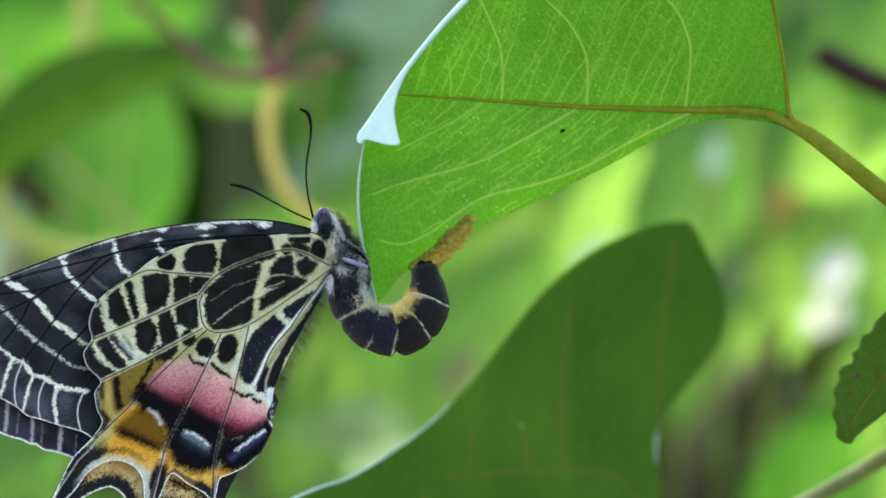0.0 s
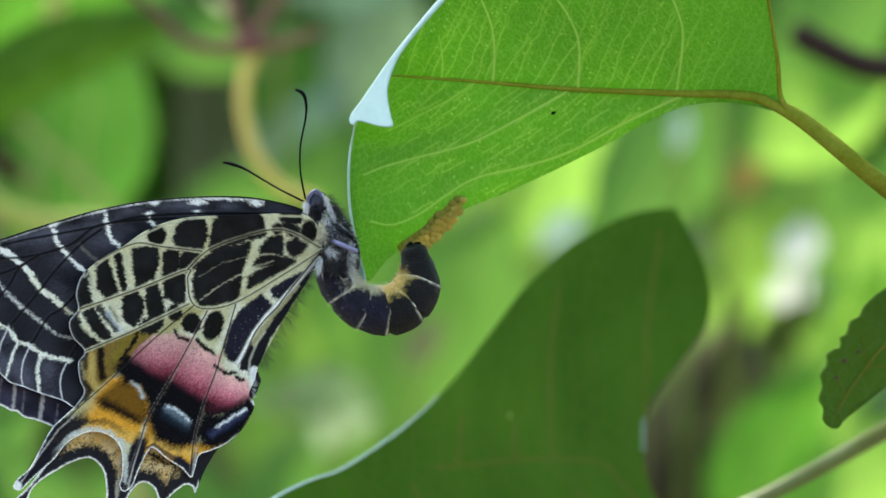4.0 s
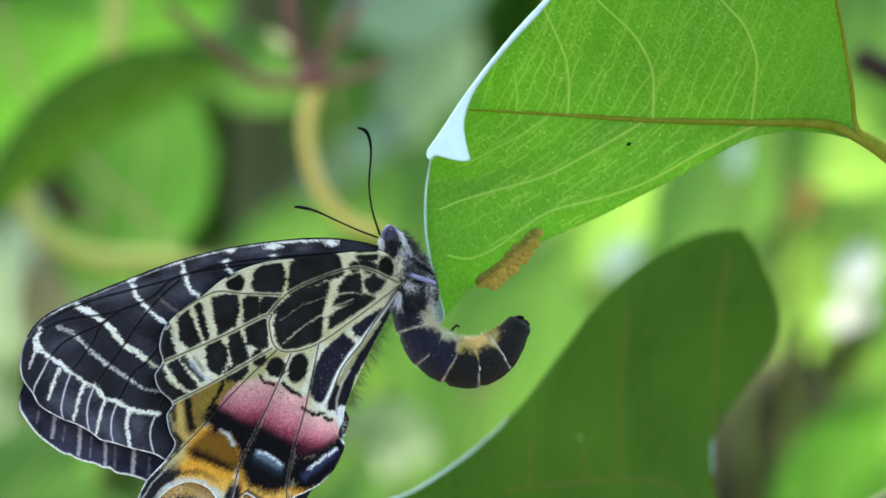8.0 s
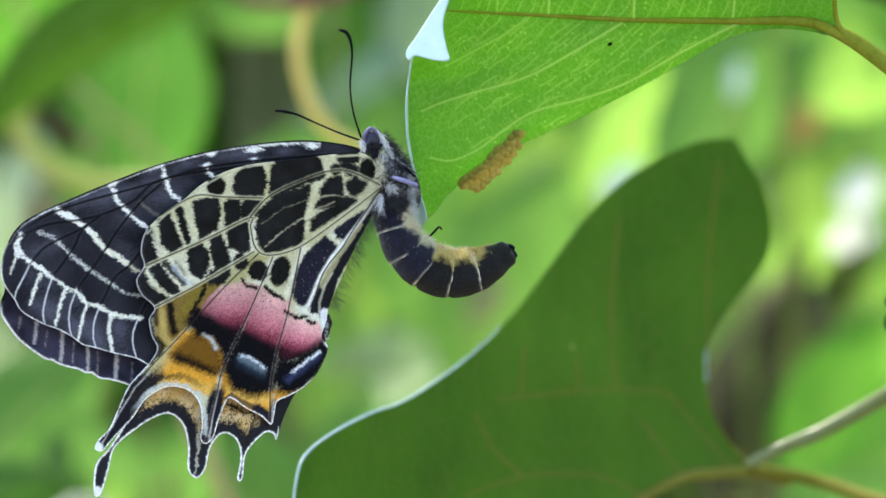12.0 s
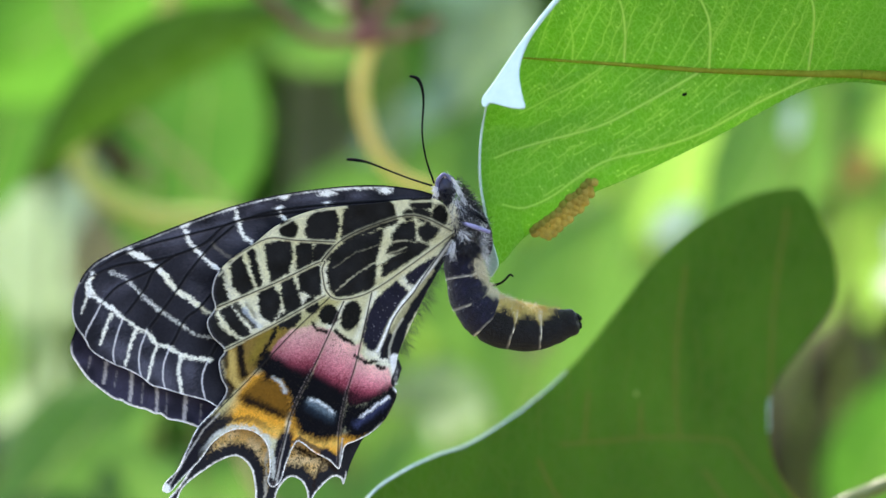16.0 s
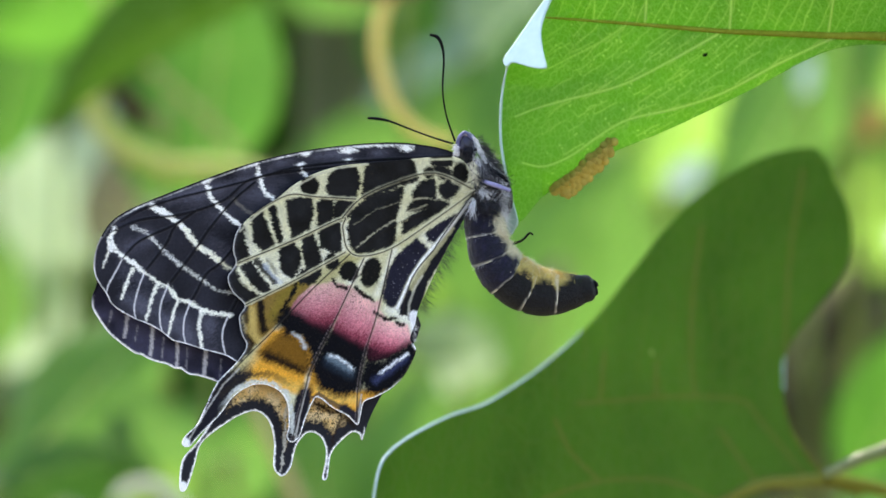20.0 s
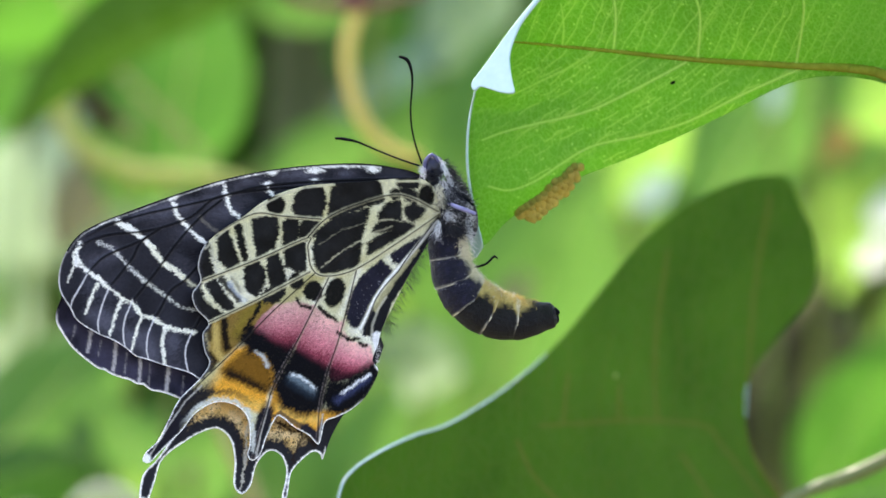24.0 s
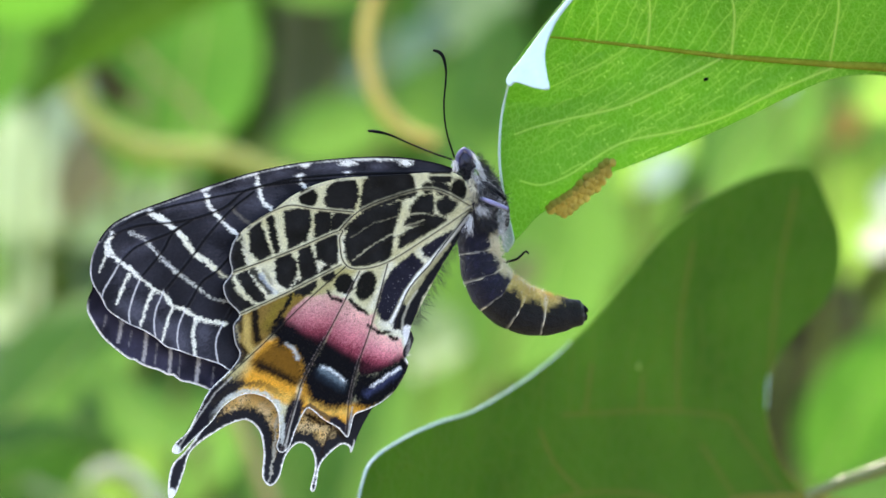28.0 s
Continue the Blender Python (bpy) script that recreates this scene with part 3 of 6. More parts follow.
def hind_paint(x, y):
    wx = x + 1.2 * grain(x, y, 7, 11) + 0.7 * grain(x, y, 2.6, 12)
    wy = y + 1.2 * grain(x, y, 7, 13) + 0.7 * grain(x, y, 2.6, 14)
    sp = combed(x, y, 15)
    fleck = grain(x, y, 1.8, 17)
    pale = 0.5 + 0.5 * grain(x, y, 26, 16)
    col = np.tile(np.array((0.53, 0.50, 0.28)), (len(x), 1))
    col = mix(col, pale * 0.7, (0.74, 0.73, 0.55))
    # whiter towards the outer margin and along the inner edge
    for pts, w in (([(430, 440), (470, 500), (520, 480)], 30), ([(595, 410), (570, 470)], 22), ([(608, 400), (612, 440)], 9), ([(700, 545), (728, 572)], 16), ([(652, 455), (620, 500)], 8), ([(700, 440), (668, 520)], 7), ([(690, 548), (722, 560), (728, 600)], 12), ([(752, 420), (768, 440)], 10)):
        d, s = seg_dist(x, y, pts)
        col = mix(col, step(d - w * 0.6, w) * (0.6 + 0.3 * fleck), (0.88, 0.88, 0.80))
    # olive cells under the middle, golden brown field, orange towards the tails
    cell = area_dist(wx, wy, [(608, 447), (640, 455), (600, 490), (540, 540), (500, 520), (520, 497)])
    col = mix(col, step(cell, 8) * 0.75, (0.38, 0.34, 0.13))
    field = area_dist(wx, wy, [(430, 541), (520, 496), (556, 496), (530, 535), (478, 590), (440, 622), (404, 660), (380, 640)])
    col = mix(col, step(field, 5), (0.225, 0.140, 0.034))
    d, s = seg_dist(wx, wy, [(530, 500), (500, 525), (484, 560)])
    col = mix(col, step(d - 8 + 3 * sp, 12) * 0.7, (0.21, 0.165, 0.020))
    d, s = seg_dist(wx, wy, [(446, 548), (448, 590), (462, 606)])
    col = mix(col, step(d - 7 + 3 * sp, 6) * 0.7, (0.60, 0.44, 0.14))
    d, s = seg_dist(wx, wy, [(428, 560), (430, 605), (416, 640), (400, 660)])
    col = mix(col, step(d - 5 + 3 * sp, 5) * 0.75, (0.50, 0.47, 0.30))
    orange = area_dist(wx, wy, [(422, 668), (452, 624), (480, 588), (505, 575), (550, 600), (562, 660), (600, 690), (645, 690), (690, 680), (640, 750), (560, 730), (540, 700), (500, 690), (450, 682)])
    col = mix(col, step(orange, 6), (0.78, 0.365, 0.040))
    d, s = seg_dist(wx, wy, [(450, 628), (425, 662), (440, 672)])
    col = mix(col, step(d - 10 + 3 * sp, 10) * 0.7, (0.56, 0.46, 0.20))
    d, s = seg_dist(wx, wy, [(547, 655), (541, 692)])
    col = mix(col, step(d - 4 + 2 * sp, 5) * 0.85, (0.74, 0.66, 0.40))
    olive = area_dist(wx, wy, [(456, 622), (490, 590), (510, 584), (540, 606), (553, 640), (548, 664), (505, 650), (462, 632)])
    col = mix(col, step(olive + 4 * sp, 10) * 0.94, (0.145, 0.066, 0.008))
    for pts in ([(440, 676), (480, 676), (530, 688)], [(565, 690), (600, 708), (632, 706)]):
        d, s = seg_dist(wx, wy, pts)
        col = mix(col, step(d - 8 + 5 * sp, 10) * 0.75, (0.80, 0.50, 0.12))
    # pink fields between the veins: salmon at the top, rose, then wine into the black band
    pinks = [([(508, 556), (524, 531), (552, 505), (590, 497), (616, 506), (624, 504), (600, 556), (578, 604), (546, 590), (512, 572)], (560, 500), (562, 590), 0.80),
             ([(622, 508), (640, 516), (662, 534), (676, 530), (668, 558), (648, 634), (620, 622), (580, 606), (598, 558)], (650, 520), (615, 618), 0.95),
             ([(672, 548), (690, 568), (724, 574), (733, 602), (722, 614), (690, 634), (654, 644), (646, 628)], (700, 566), (680, 634), 1.12)]
    for pts, a, b, light in pinks:
        ax = np.array(b) - np.array(a)
        f = ((x - a[0]) * ax[0] + (y - a[1]) * ax[1]) / (ax @ ax) + 0.10 * sp + 0.05 * fleck
        tone = np.stack([np.interp(f, [-0.08, 0.22, 0.52, 0.74, 0.92], c) for c in ((0.86, 0.84, 0.66, 0.28, 0.04), (0.58, 0.42, 0.21, 0.05, 0.006), (0.48, 0.42, 0.26, 0.08, 0.012))], -1) * light
        across = ((x - a[0]) * ax[1] - (y - a[1]) * ax[0]) / (ax @ ax) ** 0.5
        tone = tone * (1 - 0.40 * np.clip(-across / 45 + 0.12 * sp, 0, 1) - 0.12 * np.clip(across / 40, 0, 1))[:, None]
        m = step(area_dist(wx, wy, pts) + 1.6 * sp, 3)[:, None]
        col = col * (1 - m) + tone * m
        col = mix(col, np.clip((fleck - 0.5 + 0.5 * f) * 2, 0, 1) * m[:, 0] * 0.24, (0.13, 0.02, 0.045))
    # black cells between cream lines
    front_cells = [
        [(587, 312), (600, 300), (628, 300), (634, 325), (626, 347), (590, 351), (582, 330)],
        [(652, 296), (682, 288), (730, 288), (737, 316), (702, 327), (664, 343), (646, 350), (647, 320)],
        [(767, 277), (797, 277), (797, 289), (776, 291), (767, 288)],
        [(770, 298), (785, 296), (795, 305), (796, 316), (782, 312)],
        [(782, 330), (793, 323), (810, 332), (800, 343), (792, 349), (782, 340)],
        [(735, 340), (747, 326), (765, 319), (770, 333), (767, 347), (757, 348), (735, 350)],
        [(654, 287), (728, 284), (728, 290), (660, 293)],
    ]
    middle_cells = [
        [(618, 405), (626, 372), (652, 351), (712, 332), (708, 352), (699, 385), (697, 424), (688, 434), (650, 446), (632, 446), (621, 430)],
        [(715, 411), (716, 394), (733, 381), (758, 367), (740, 371), (724, 371), (730, 360), (745, 352), (787, 357), (793, 360), (777, 373), (743, 394)],
        [(757, 413), (780, 398), (807, 382), (815, 378), (806, 394), (786, 418), (772, 426), (762, 424)],
        [(680, 520), (690, 480), (704, 456), (722, 438), (738, 426), (748, 434), (755, 442), (738, 466), (714, 505), (707, 530), (697, 541), (685, 537)],
        [(709, 554), (712, 535), (727, 512), (732, 516), (724, 552)],
    ]
    outer_cells = [
        [(415, 412), (427, 402), (430, 425), (440, 456), (423, 463), (415, 440)],
        [(449, 389), (462, 375), (468, 396), (481, 430), (468, 441), (454, 426)],
        [(511, 357), (548, 350), (551, 380), (546, 402), (522, 417), (514, 390)],
        [(566, 362), (572, 354), (586, 355), (588, 380), (585, 394), (567, 398)],
        [(594, 366), (604, 355), (622, 355), (618, 378), (604, 387), (595, 384)],
    ]
    lower_cells = [
        [(405, 490), (414, 482), (425, 504), (444, 520), (460, 525), (440, 533), (420, 517)],
        [(433, 473), (444, 467), (456, 486), (476, 511), (466, 515), (449, 499)],
        [(500, 436), (517, 429), (527, 446), (528, 470), (517, 486), (504, 480), (499, 460)],
        [(540, 421), (551, 414), (560, 440), (566, 462), (556, 470), (545, 466), (540, 445)],
        [(568, 412), (582, 402), (599, 396), (602, 420), (600, 440), (588, 444), (572, 433)],
        [(530, 490), (545, 476), (562, 470), (566, 484), (553, 497), (534, 499)],
    ]
    # uneven sheen painted into the black cells as lighter patches
    shine = 0.5 + 0.5 * grain(x, y, 20, 41)
    for c in front_cells + middle_cells + outer_cells + lower_cells:
        d = area_dist(wx, wy, c)
        m = step(d - (3.4 if c in middle_cells else 5.2) + 4.2 * sp, 2.6)
        blue = c[0][0] in (680, 709, 757)
        col = mix(col, m, (0.009, 0.009, 0.017) if blue else (0.0075, 0.0075, 0.007))
        col = mix(col, m * shine * 0.7, (0.022, 0.021, 0.038) if blue else (0.020, 0.020, 0.022))
    spots = [(549, 329, 14, 14, 0), (815, 306, 11.5, 16, 0), (760, 305, 7, 7, 20), (588, 463, 10, 11, -20), (618, 480, 14, 15, -20), (657, 482, 14, 22, 15)]
    for cx, cy, rx, ry, a in spots:
        ca, sa = math.cos(radians(a)), math.sin(radians(a))
        u, v = ((wx - cx) * ca + (wy - cy) * sa) / rx, (-(wx - cx) * sa + (wy - cy) * ca) / ry
        d = (np.hypot(u, v) - 1) * min(rx, ry)
        col = mix(col, step(d - 3.4 + 3.0 * sp, 2.2), (0.0075, 0.0075, 0.007))
    # narrower ragged bars with mingled scales at their sides
    for pts, w, k in (([(482, 367), (488, 393), (496, 424)], 7, 1.0), ([(468, 388), (476, 412), (486, 436)], 3.5, 0.7), ([(455, 462), (470, 480), (488, 498)], 6, 0.95), ([(474, 460), (490, 484)], 3, 0.5),
                      ([(436, 408), (440, 430)], 3, 0.3)):
        d, s = seg_dist(wx, wy, pts)
        col = mix(col, step(d - w + 4.2 * sp, 2.8) * k, (0.008, 0.008, 0.008))
    d, s = seg_dist(wx, wy, [(470, 470), (484, 488), (496, 500)])
    col = mix(col, step(d - 4 + 4 * sp, 3) * 0.5, (0.55, 0.62, 0.72))
    for pts, w, k in (([(627, 397), (667, 370), (706, 358)], 0.5, 0.28), ([(632, 438), (660, 413), (700, 388)], 1.1, 0.7), ([(733, 352), (757, 350)], 1.2, 0.8), ([(725, 374), (756, 362)], 0.8, 0.5)):
        d, s = seg_dist(wx, wy, pts)
        col = mix(col, step(d - w + 2.0 * sp, 1.6) * k, (0.60, 0.57, 0.40))
    # white flecks in the inner cells, painted as glints of single scales
    for pts, w in (([(750, 436), (720, 470), (704, 520)], 16), ([(806, 388), (770, 424)], 8)):
        d, s = seg_dist(x, y, pts)
        col = mix(col, np.clip((grain(x, y, 1.5, 61) - 0.80) * 8, 0, 1) * step(d - w, 6) * 0.5, (0.6, 0.6, 0.7))
    for pts in ([(590, 495), (598, 506), (614, 510)], [(630, 508), (640, 519), (660, 531)], [(664, 553), (684, 565), (702, 563)], [(704, 571), (714, 576)], [(524, 503), (514, 528), (498, 552)]):
        d, s = seg_dist(wx, wy, pts)
        col = mix(col, step(d - 3.2 + 3.4 * sp, 2.2), (0.006, 0.005, 0.005))
    for pts, w, k in (([(462, 536), (463, 560), (468, 584)], 6.0, 1.0), ([(436, 556), (436, 570)], 4, 0.8), ([(438, 594), (448, 608), (440, 624)], 3.5, 0.95), ([(500, 562), (510, 548)], 6, 0.9)):
        d, s = seg_dist(wx, wy, pts)
        col = mix(col, step(d - w + 2.2 * sp, 3.5) * k, (0.010, 0.006, 0.004))
    # black band with the eye spots
    for pts in ([(490, 568), (508, 546), (540, 568), (574, 588), (584, 592), (563, 634), (554, 648), (549, 624), (537, 596), (506, 590)],
                [(586, 588), (602, 594), (626, 610), (650, 622), (645, 650), (637, 690), (612, 699), (592, 697), (570, 687), (558, 668), (552, 650), (566, 618)],
                [(646, 640), (672, 638), (700, 624), (722, 608), (740, 605), (739, 634), (719, 665), (692, 690), (668, 698), (651, 693), (638, 672)]):
        band = area_dist(wx, wy, pts)
        col = mix(col, step(band - 4.0 + 5.0 * sp + 2 * fleck, 10.0), (0.0025, 0.0025, 0.0045))
    d, s = seg_dist(wx, wy, [(474, 630), (500, 640), (534, 656)])
    col = mix(col, step(d - 9 + 3 * s + 4.0 * sp, 8) * 0.97, (0.010, 0.005, 0.003))
    # bluish white lunules on the band, brightest at their upper rim and fading downwards
    for pts, w, k, tone in (([(584, 640), (602, 650), (618, 660)], 13, 0.4, (0.05, 0.09, 0.14)), ([(584, 634), (602, 643), (620, 655)], 8, 0.55, (0.26, 0.35, 0.42)), ([(584, 628), (601, 634), (614, 643), (625, 653)], 4.2, 0.95, (0.78, 0.85, 0.90)),
                            ([(664, 674), (694, 654), (720, 632)], 8, 0.5, (0.07, 0.09, 0.22)), ([(673, 661), (690, 648), (722, 626)], 3.6, 1.0, (0.90, 0.92, 0.97)),
                            ([(520, 590), (532, 598), (541, 614)], 4.6, 0.85, (0.62, 0.66, 0.66))):
        d, s = seg_dist(wx, wy, pts)
        col = mix(col, step(d - w * 0.5 + 2.6 * sp + fleck, w * 0.95) * k, tone)
    # dark strip and white line along the inner edge
    d, s = seg_dist(wx, wy, [(836, 350), (790, 430), (752, 496), (730, 560)])
    col = mix(col, step(d - 8 + 1.5 * sp, 2.5), (0.010, 0.010, 0.013))
    d = area_dist(wx, wy, [(832, 356), (800, 404), (770, 448), (744, 478), (730, 502), (717, 532), (710, 554), (728, 562), (745, 520), (800, 420)])
    col = mix(col, step(d + 0.8 * sp, 2.0), (0.010, 0.010, 0.013))
    d, s = seg_dist(x, y, [(834, 352), (803, 394), (775, 428), (748, 460), (728, 490), (713, 524), (703, 545)])
    band, k = seg_dist(wx, wy, [(800, 404), (778, 434), (756, 464), (740, 492), (730, 512)])
    col = mix(col, step(band - 4.2 + 1.2 * sp, 2.2) * 0.9, (0.40, 0.37, 0.21))
    col = mix(col, step(d - 3.6 + 1.0 * sp, 2.0) * 0.85, (0.50, 0.49, 0.42))
    col = mix(col, step(d - 2.0 + 1.6 * sp, 1.6) * np.clip(0.35 + 1.1 * s, 0, 1), (0.93, 0.93, 0.91))
    d, s = seg_dist(x, y, [(748, 488), (735, 508), (724, 540), (724, 574), (730, 602)])
    col = mix(col, step(d - 1.8 + 1.4 * sp, 2.0) * 0.6, (0.66, 0.64, 0.52))
    d, s = seg_dist(x, y, [(734, 558), (738, 582), (740, 610)])
    col = mix(col, step(d - 9.0 + 2.0 * sp, 2.4) * 0.92, (0.92, 0.92, 0.94))
    # tails: dark on both sides of a pale vein, pale dusted arches between them
    tails = [[(330, 786), (366, 726), (396, 680), (424, 652)], [(524, 778), (530, 738), (540, 696), (548, 668)], [(634, 750), (638, 716), (640, 698)]]
    for k, pts in enumerate(tails):
        d, s = seg_dist(wx, wy, pts)
        col = mix(col, step(d - (24, 19, 10)[k] + 9 * s * (k > 0) + 3 * sp, 4.0) * np.clip((y - (640, 672, 694)[k]) / 22 + 0.5 * sp, 0, 1), (0.012, 0.011, 0.016))
    up, s = seg_dist(wx, wy, [(392, 700), (418, 674), (446, 662), (482, 662), (512, 680)])
    col = mix(col, step(up - 4.5 + 5.5 * sp, 3.4) * 0.9 * np.clip(1.3 - s * 0.9, 0, 1), (0.022, 0.018, 0.016))
    arch, s = seg_dist(wx, wy, [(352, 756), (388, 722), (416, 690), (446, 676), (484, 678), (508, 696), (517, 730), (519, 766)])
    col = mix(col, step(arch - 3.4 + 4.2 * sp, 3.2) * np.clip((x - 385) / 30, 0, 1) * 0.9, (0.58, 0.60, 0.56))
    small, s = seg_dist(wx, wy, [(556, 704), (566, 698), (590, 714), (616, 728), (632, 744)])
    col = mix(col, step(small - 4.5 + 2 * sp, 2.4) * 0.8, (0.03, 0.028, 0.034))
    d, s = seg_dist(wx, wy, [(610, 724), (628, 736), (634, 748)])
    col = mix(col, step(d - 9 + 2 * sp, 4.0), (0.016, 0.014, 0.022))
    for pts in tails:
        d, s = seg_dist(x, y, pts)
        col = mix(col, step(d - 1.4 + 1.2 * sp, 1.4) * 0.75, (0.55, 0.53, 0.50))
    rim = [p for p in HIND if p[0] < 445 and 400 < p[1] < 640]
    d, s = seg_dist(wx, wy, rim)
    col = mix(col, step(d - 6 + 3.0 * sp, 3), (0.022, 0.022, 0.028))
    # loose dark scales strewn over the pale fields
    loose = np.clip((fleck - 0.45) * 3, 0, 1) * np.clip(0.35 + 0.8 * grain(x, y, 26, 32), 0, 1)
    col = mix(col, loose * 0.45 * (y < 690), (0.03, 0.025, 0.02))
    d, s = seg_dist(x, y, [(800, 281), (760, 282), (733, 283)])
    col = mix(col, step(d - 2.0 + sp, 1.2) * 0.8, (0.62, 0.60, 0.40))
    d, s = seg_dist(x, y, [(652, 290), (640, 291), (600, 297), (562, 309), (525, 329), (495, 352), (454, 380), (425, 409)])
    col = mix(col, step(d - 1.6 + sp, 1.2) * 0.75, (0.55, 0.53, 0.40))
    # veins in pale and dark lines
    for k, v in enumerate(HIND_VEINS):
        d, s = seg_dist(x, y, spline(v, 5))
        if k < 4:
            col = mix(col, step(d - 3.2 + 2.0 * sp, 1.8) * (0.8 if k != 2 else 0.8 * np.clip(0.3 + np.abs(s - 0.5), 0, 1)), (0.60, 0.57, 0.38))
        elif k in (5, 6):
            col = mix(col, step(np.abs(d - 2.2) - 0.3 + 1.6 * fleck, 1.2) * 0.2, (0.62, 0.50, 0.48))
        col = mix(col, step(d - (1.0 if k != 8 else 0.2), 1.0) * 0.9, (0.022, 0.018, 0.016))
    # white fringe and tail ends
    for cx, cy, r in ((329, 783, 8), (526, 780, 3)):
        col = mix(col, step(np.hypot(x - cx, y - cy) - r, 3), WHITE)
    d, s = seg_dist(x, y, [tuple(p) for p in HIND if p[1] > 640 or (p[0] < 440 and p[1] > 400)])
    col = mix(col, step(d - 1.8 + 1.2 * fleck, 1.2) * np.where(y > 640, (0.95 + 0.35 * grain(x, y, 6, 91)) * np.clip((712 - x) / 20, 0, 1), 0.5 + 0.3 * fleck), (0.96, 0.96, 0.95))
    return col


def ridges(veins, height):
    lines = [spline(v, 4) for v in veins]

    def relief(x, y):
        d = np.full(x.shape, 1e9)
        for l in lines:
            d = np.minimum(d, seg_dist(x, y, l)[0])
        return -height * np.exp(-(d / 3.0) ** 2) + 0.00008 * np.cos(np.clip(d, 0, 40) / 40 * math.pi)
    return relief


forewing = thick(part("forewing", sheet("forewing", FORE, 1.2, lambda x, y: wing_depth(x, y) + 0.0012, BASE, fore_paint, ridges(FORE_VEINS, 0.0001)), M_WING, butterfly,
                      "black forewing with white bands and pale scalloped fringe"), 0.00012)
hindwing = thick(part("hindwing", sheet("hindwing", HIND, 1.1, wing_depth, BASE, hind_paint, ridges(HIND_VEINS, 0.0001)), M_WING, butterfly,
                      "cream and black hind wing with pink field, eye spots and tails"), 0.00012)


def line_at(pts, lift, depth=wing_depth):
    p = spline(pts, 6)
    q = at_many(p[:, 0], p[:, 1], depth(p[:, 0], p[:, 1]) - lift)
    return q - np.array(tuple(BASE))


for v in FORE_VEINS:
    part("vein", tube(line_at(v, -0.00112), [1.0 * U, 0.5 * U], 6), M_VEIN_K, forewing)
for v in HIND_VEINS:
    part("vein", tube(line_at(v, 0.00005), [0.7 * U, 0.4 * U], 6), M_VEIN, hindwing)


# the pair of wings on the other side shows past the near pair
FAR_RIM = [(176, 480), (172, 503), (164, 525), (165, 546), (177, 567), (193, 589), (215, 608), (239, 625), (251, 628), (263, 635), (280, 641), (296, 645), (310, 652), (321, 653), (334, 662), (351, 665), (366, 669), (386, 676), (404, 680)]
FAR_FORE = spline([(840, 330), (700, 300), (500, 330), (330, 385), (230, 440)] + FAR_RIM + [(430, 670), (480, 610), (560, 520), (700, 420)], 5, True)


FAR_HIND = spline([(740, 560), (700, 660), (672, 706), (656, 738), (646, 766), (641, 779), (636, 768), (622, 766), (600, 785), (586, 806), (580, 846), (571, 846), (577, 816),
                   (577, 792), (566, 771), (545, 766), (525, 790), (515, 828), (499, 843), (485, 826), (486, 786), (478, 748), (456, 728),
                   (430, 733), (400, 750), (358, 784), (345, 825), (331, 865), (319, 865), (323, 815), (350, 782), (380, 735), (420, 650), (560, 560)], 5, True)


def far_hind_paint(x, y):
    sp = grain(x, y, 2.4, 25)
    wx, wy = x + 3 * grain(x, y, 6, 21), y + 3 * grain(x, y, 6, 22)
    d, s = seg_dist(wx, wy, list(FAR_HIND) + [FAR_HIND[0]])
    col = np.tile(np.array((0.02, 0.02, 0.026)), (len(x), 1))
    gold = step(24 - d + 5 * sp, 7) * (x > 395) * (x < 632)
    col = mix(col, gold, (0.74, 0.50, 0.20))
    col = mix(col, gold * np.clip(grain(x, y, 12, 27) + 0.4, 0, 1) * 0.8, (0.86, 0.70, 0.44))
    speck = np.clip((combed(x, y, 26) + 0.5 * grain(x, y, 1.8, 29) + 0.25 * grain(x, y, 14, 28) - 0.22 + 0.012 * np.clip(d - 34, -12, 6) * -1) * 3.5, 0, 1)
    col = mix(col, gold * speck * 0.9, (0.035, 0.02, 0.012))
    d, s = seg_dist(wx, wy, [(560, 716), (600, 730), (628, 750)])
    col = mix(col, step(d - 5 + 4 * sp, 6), (0.02, 0.012, 0.01))
    d, s = seg_dist(wx, wy, [(586, 790), (596, 760), (606, 740)])
    col = mix(col, step(d - 2.5 + 2.5 * sp, 2.5) * 0.9, (0.02, 0.012, 0.01))
    d, s = seg_dist(wx, wy, [(508, 700), (505, 770), (498, 836)])
    col = mix(col, step(d - 2 + 1.5 * sp, 1.5) * 0.7, (0.6, 0.58, 0.5))
    d, s = seg_dist(x, y, list(FAR_HIND) + [FAR_HIND[0]])
    col = mix(col, step(np.hypot(x - 324, y - 861) - 9, 3), WHITE)
    return mix(col, step(d - 2.8 + 1.2 * sp, 1.2) * (0.9 + 0.35 * grain(x, y, 6, 92)) * ((x < 646) | (y > 766)), (0.96, 0.96, 0.95))


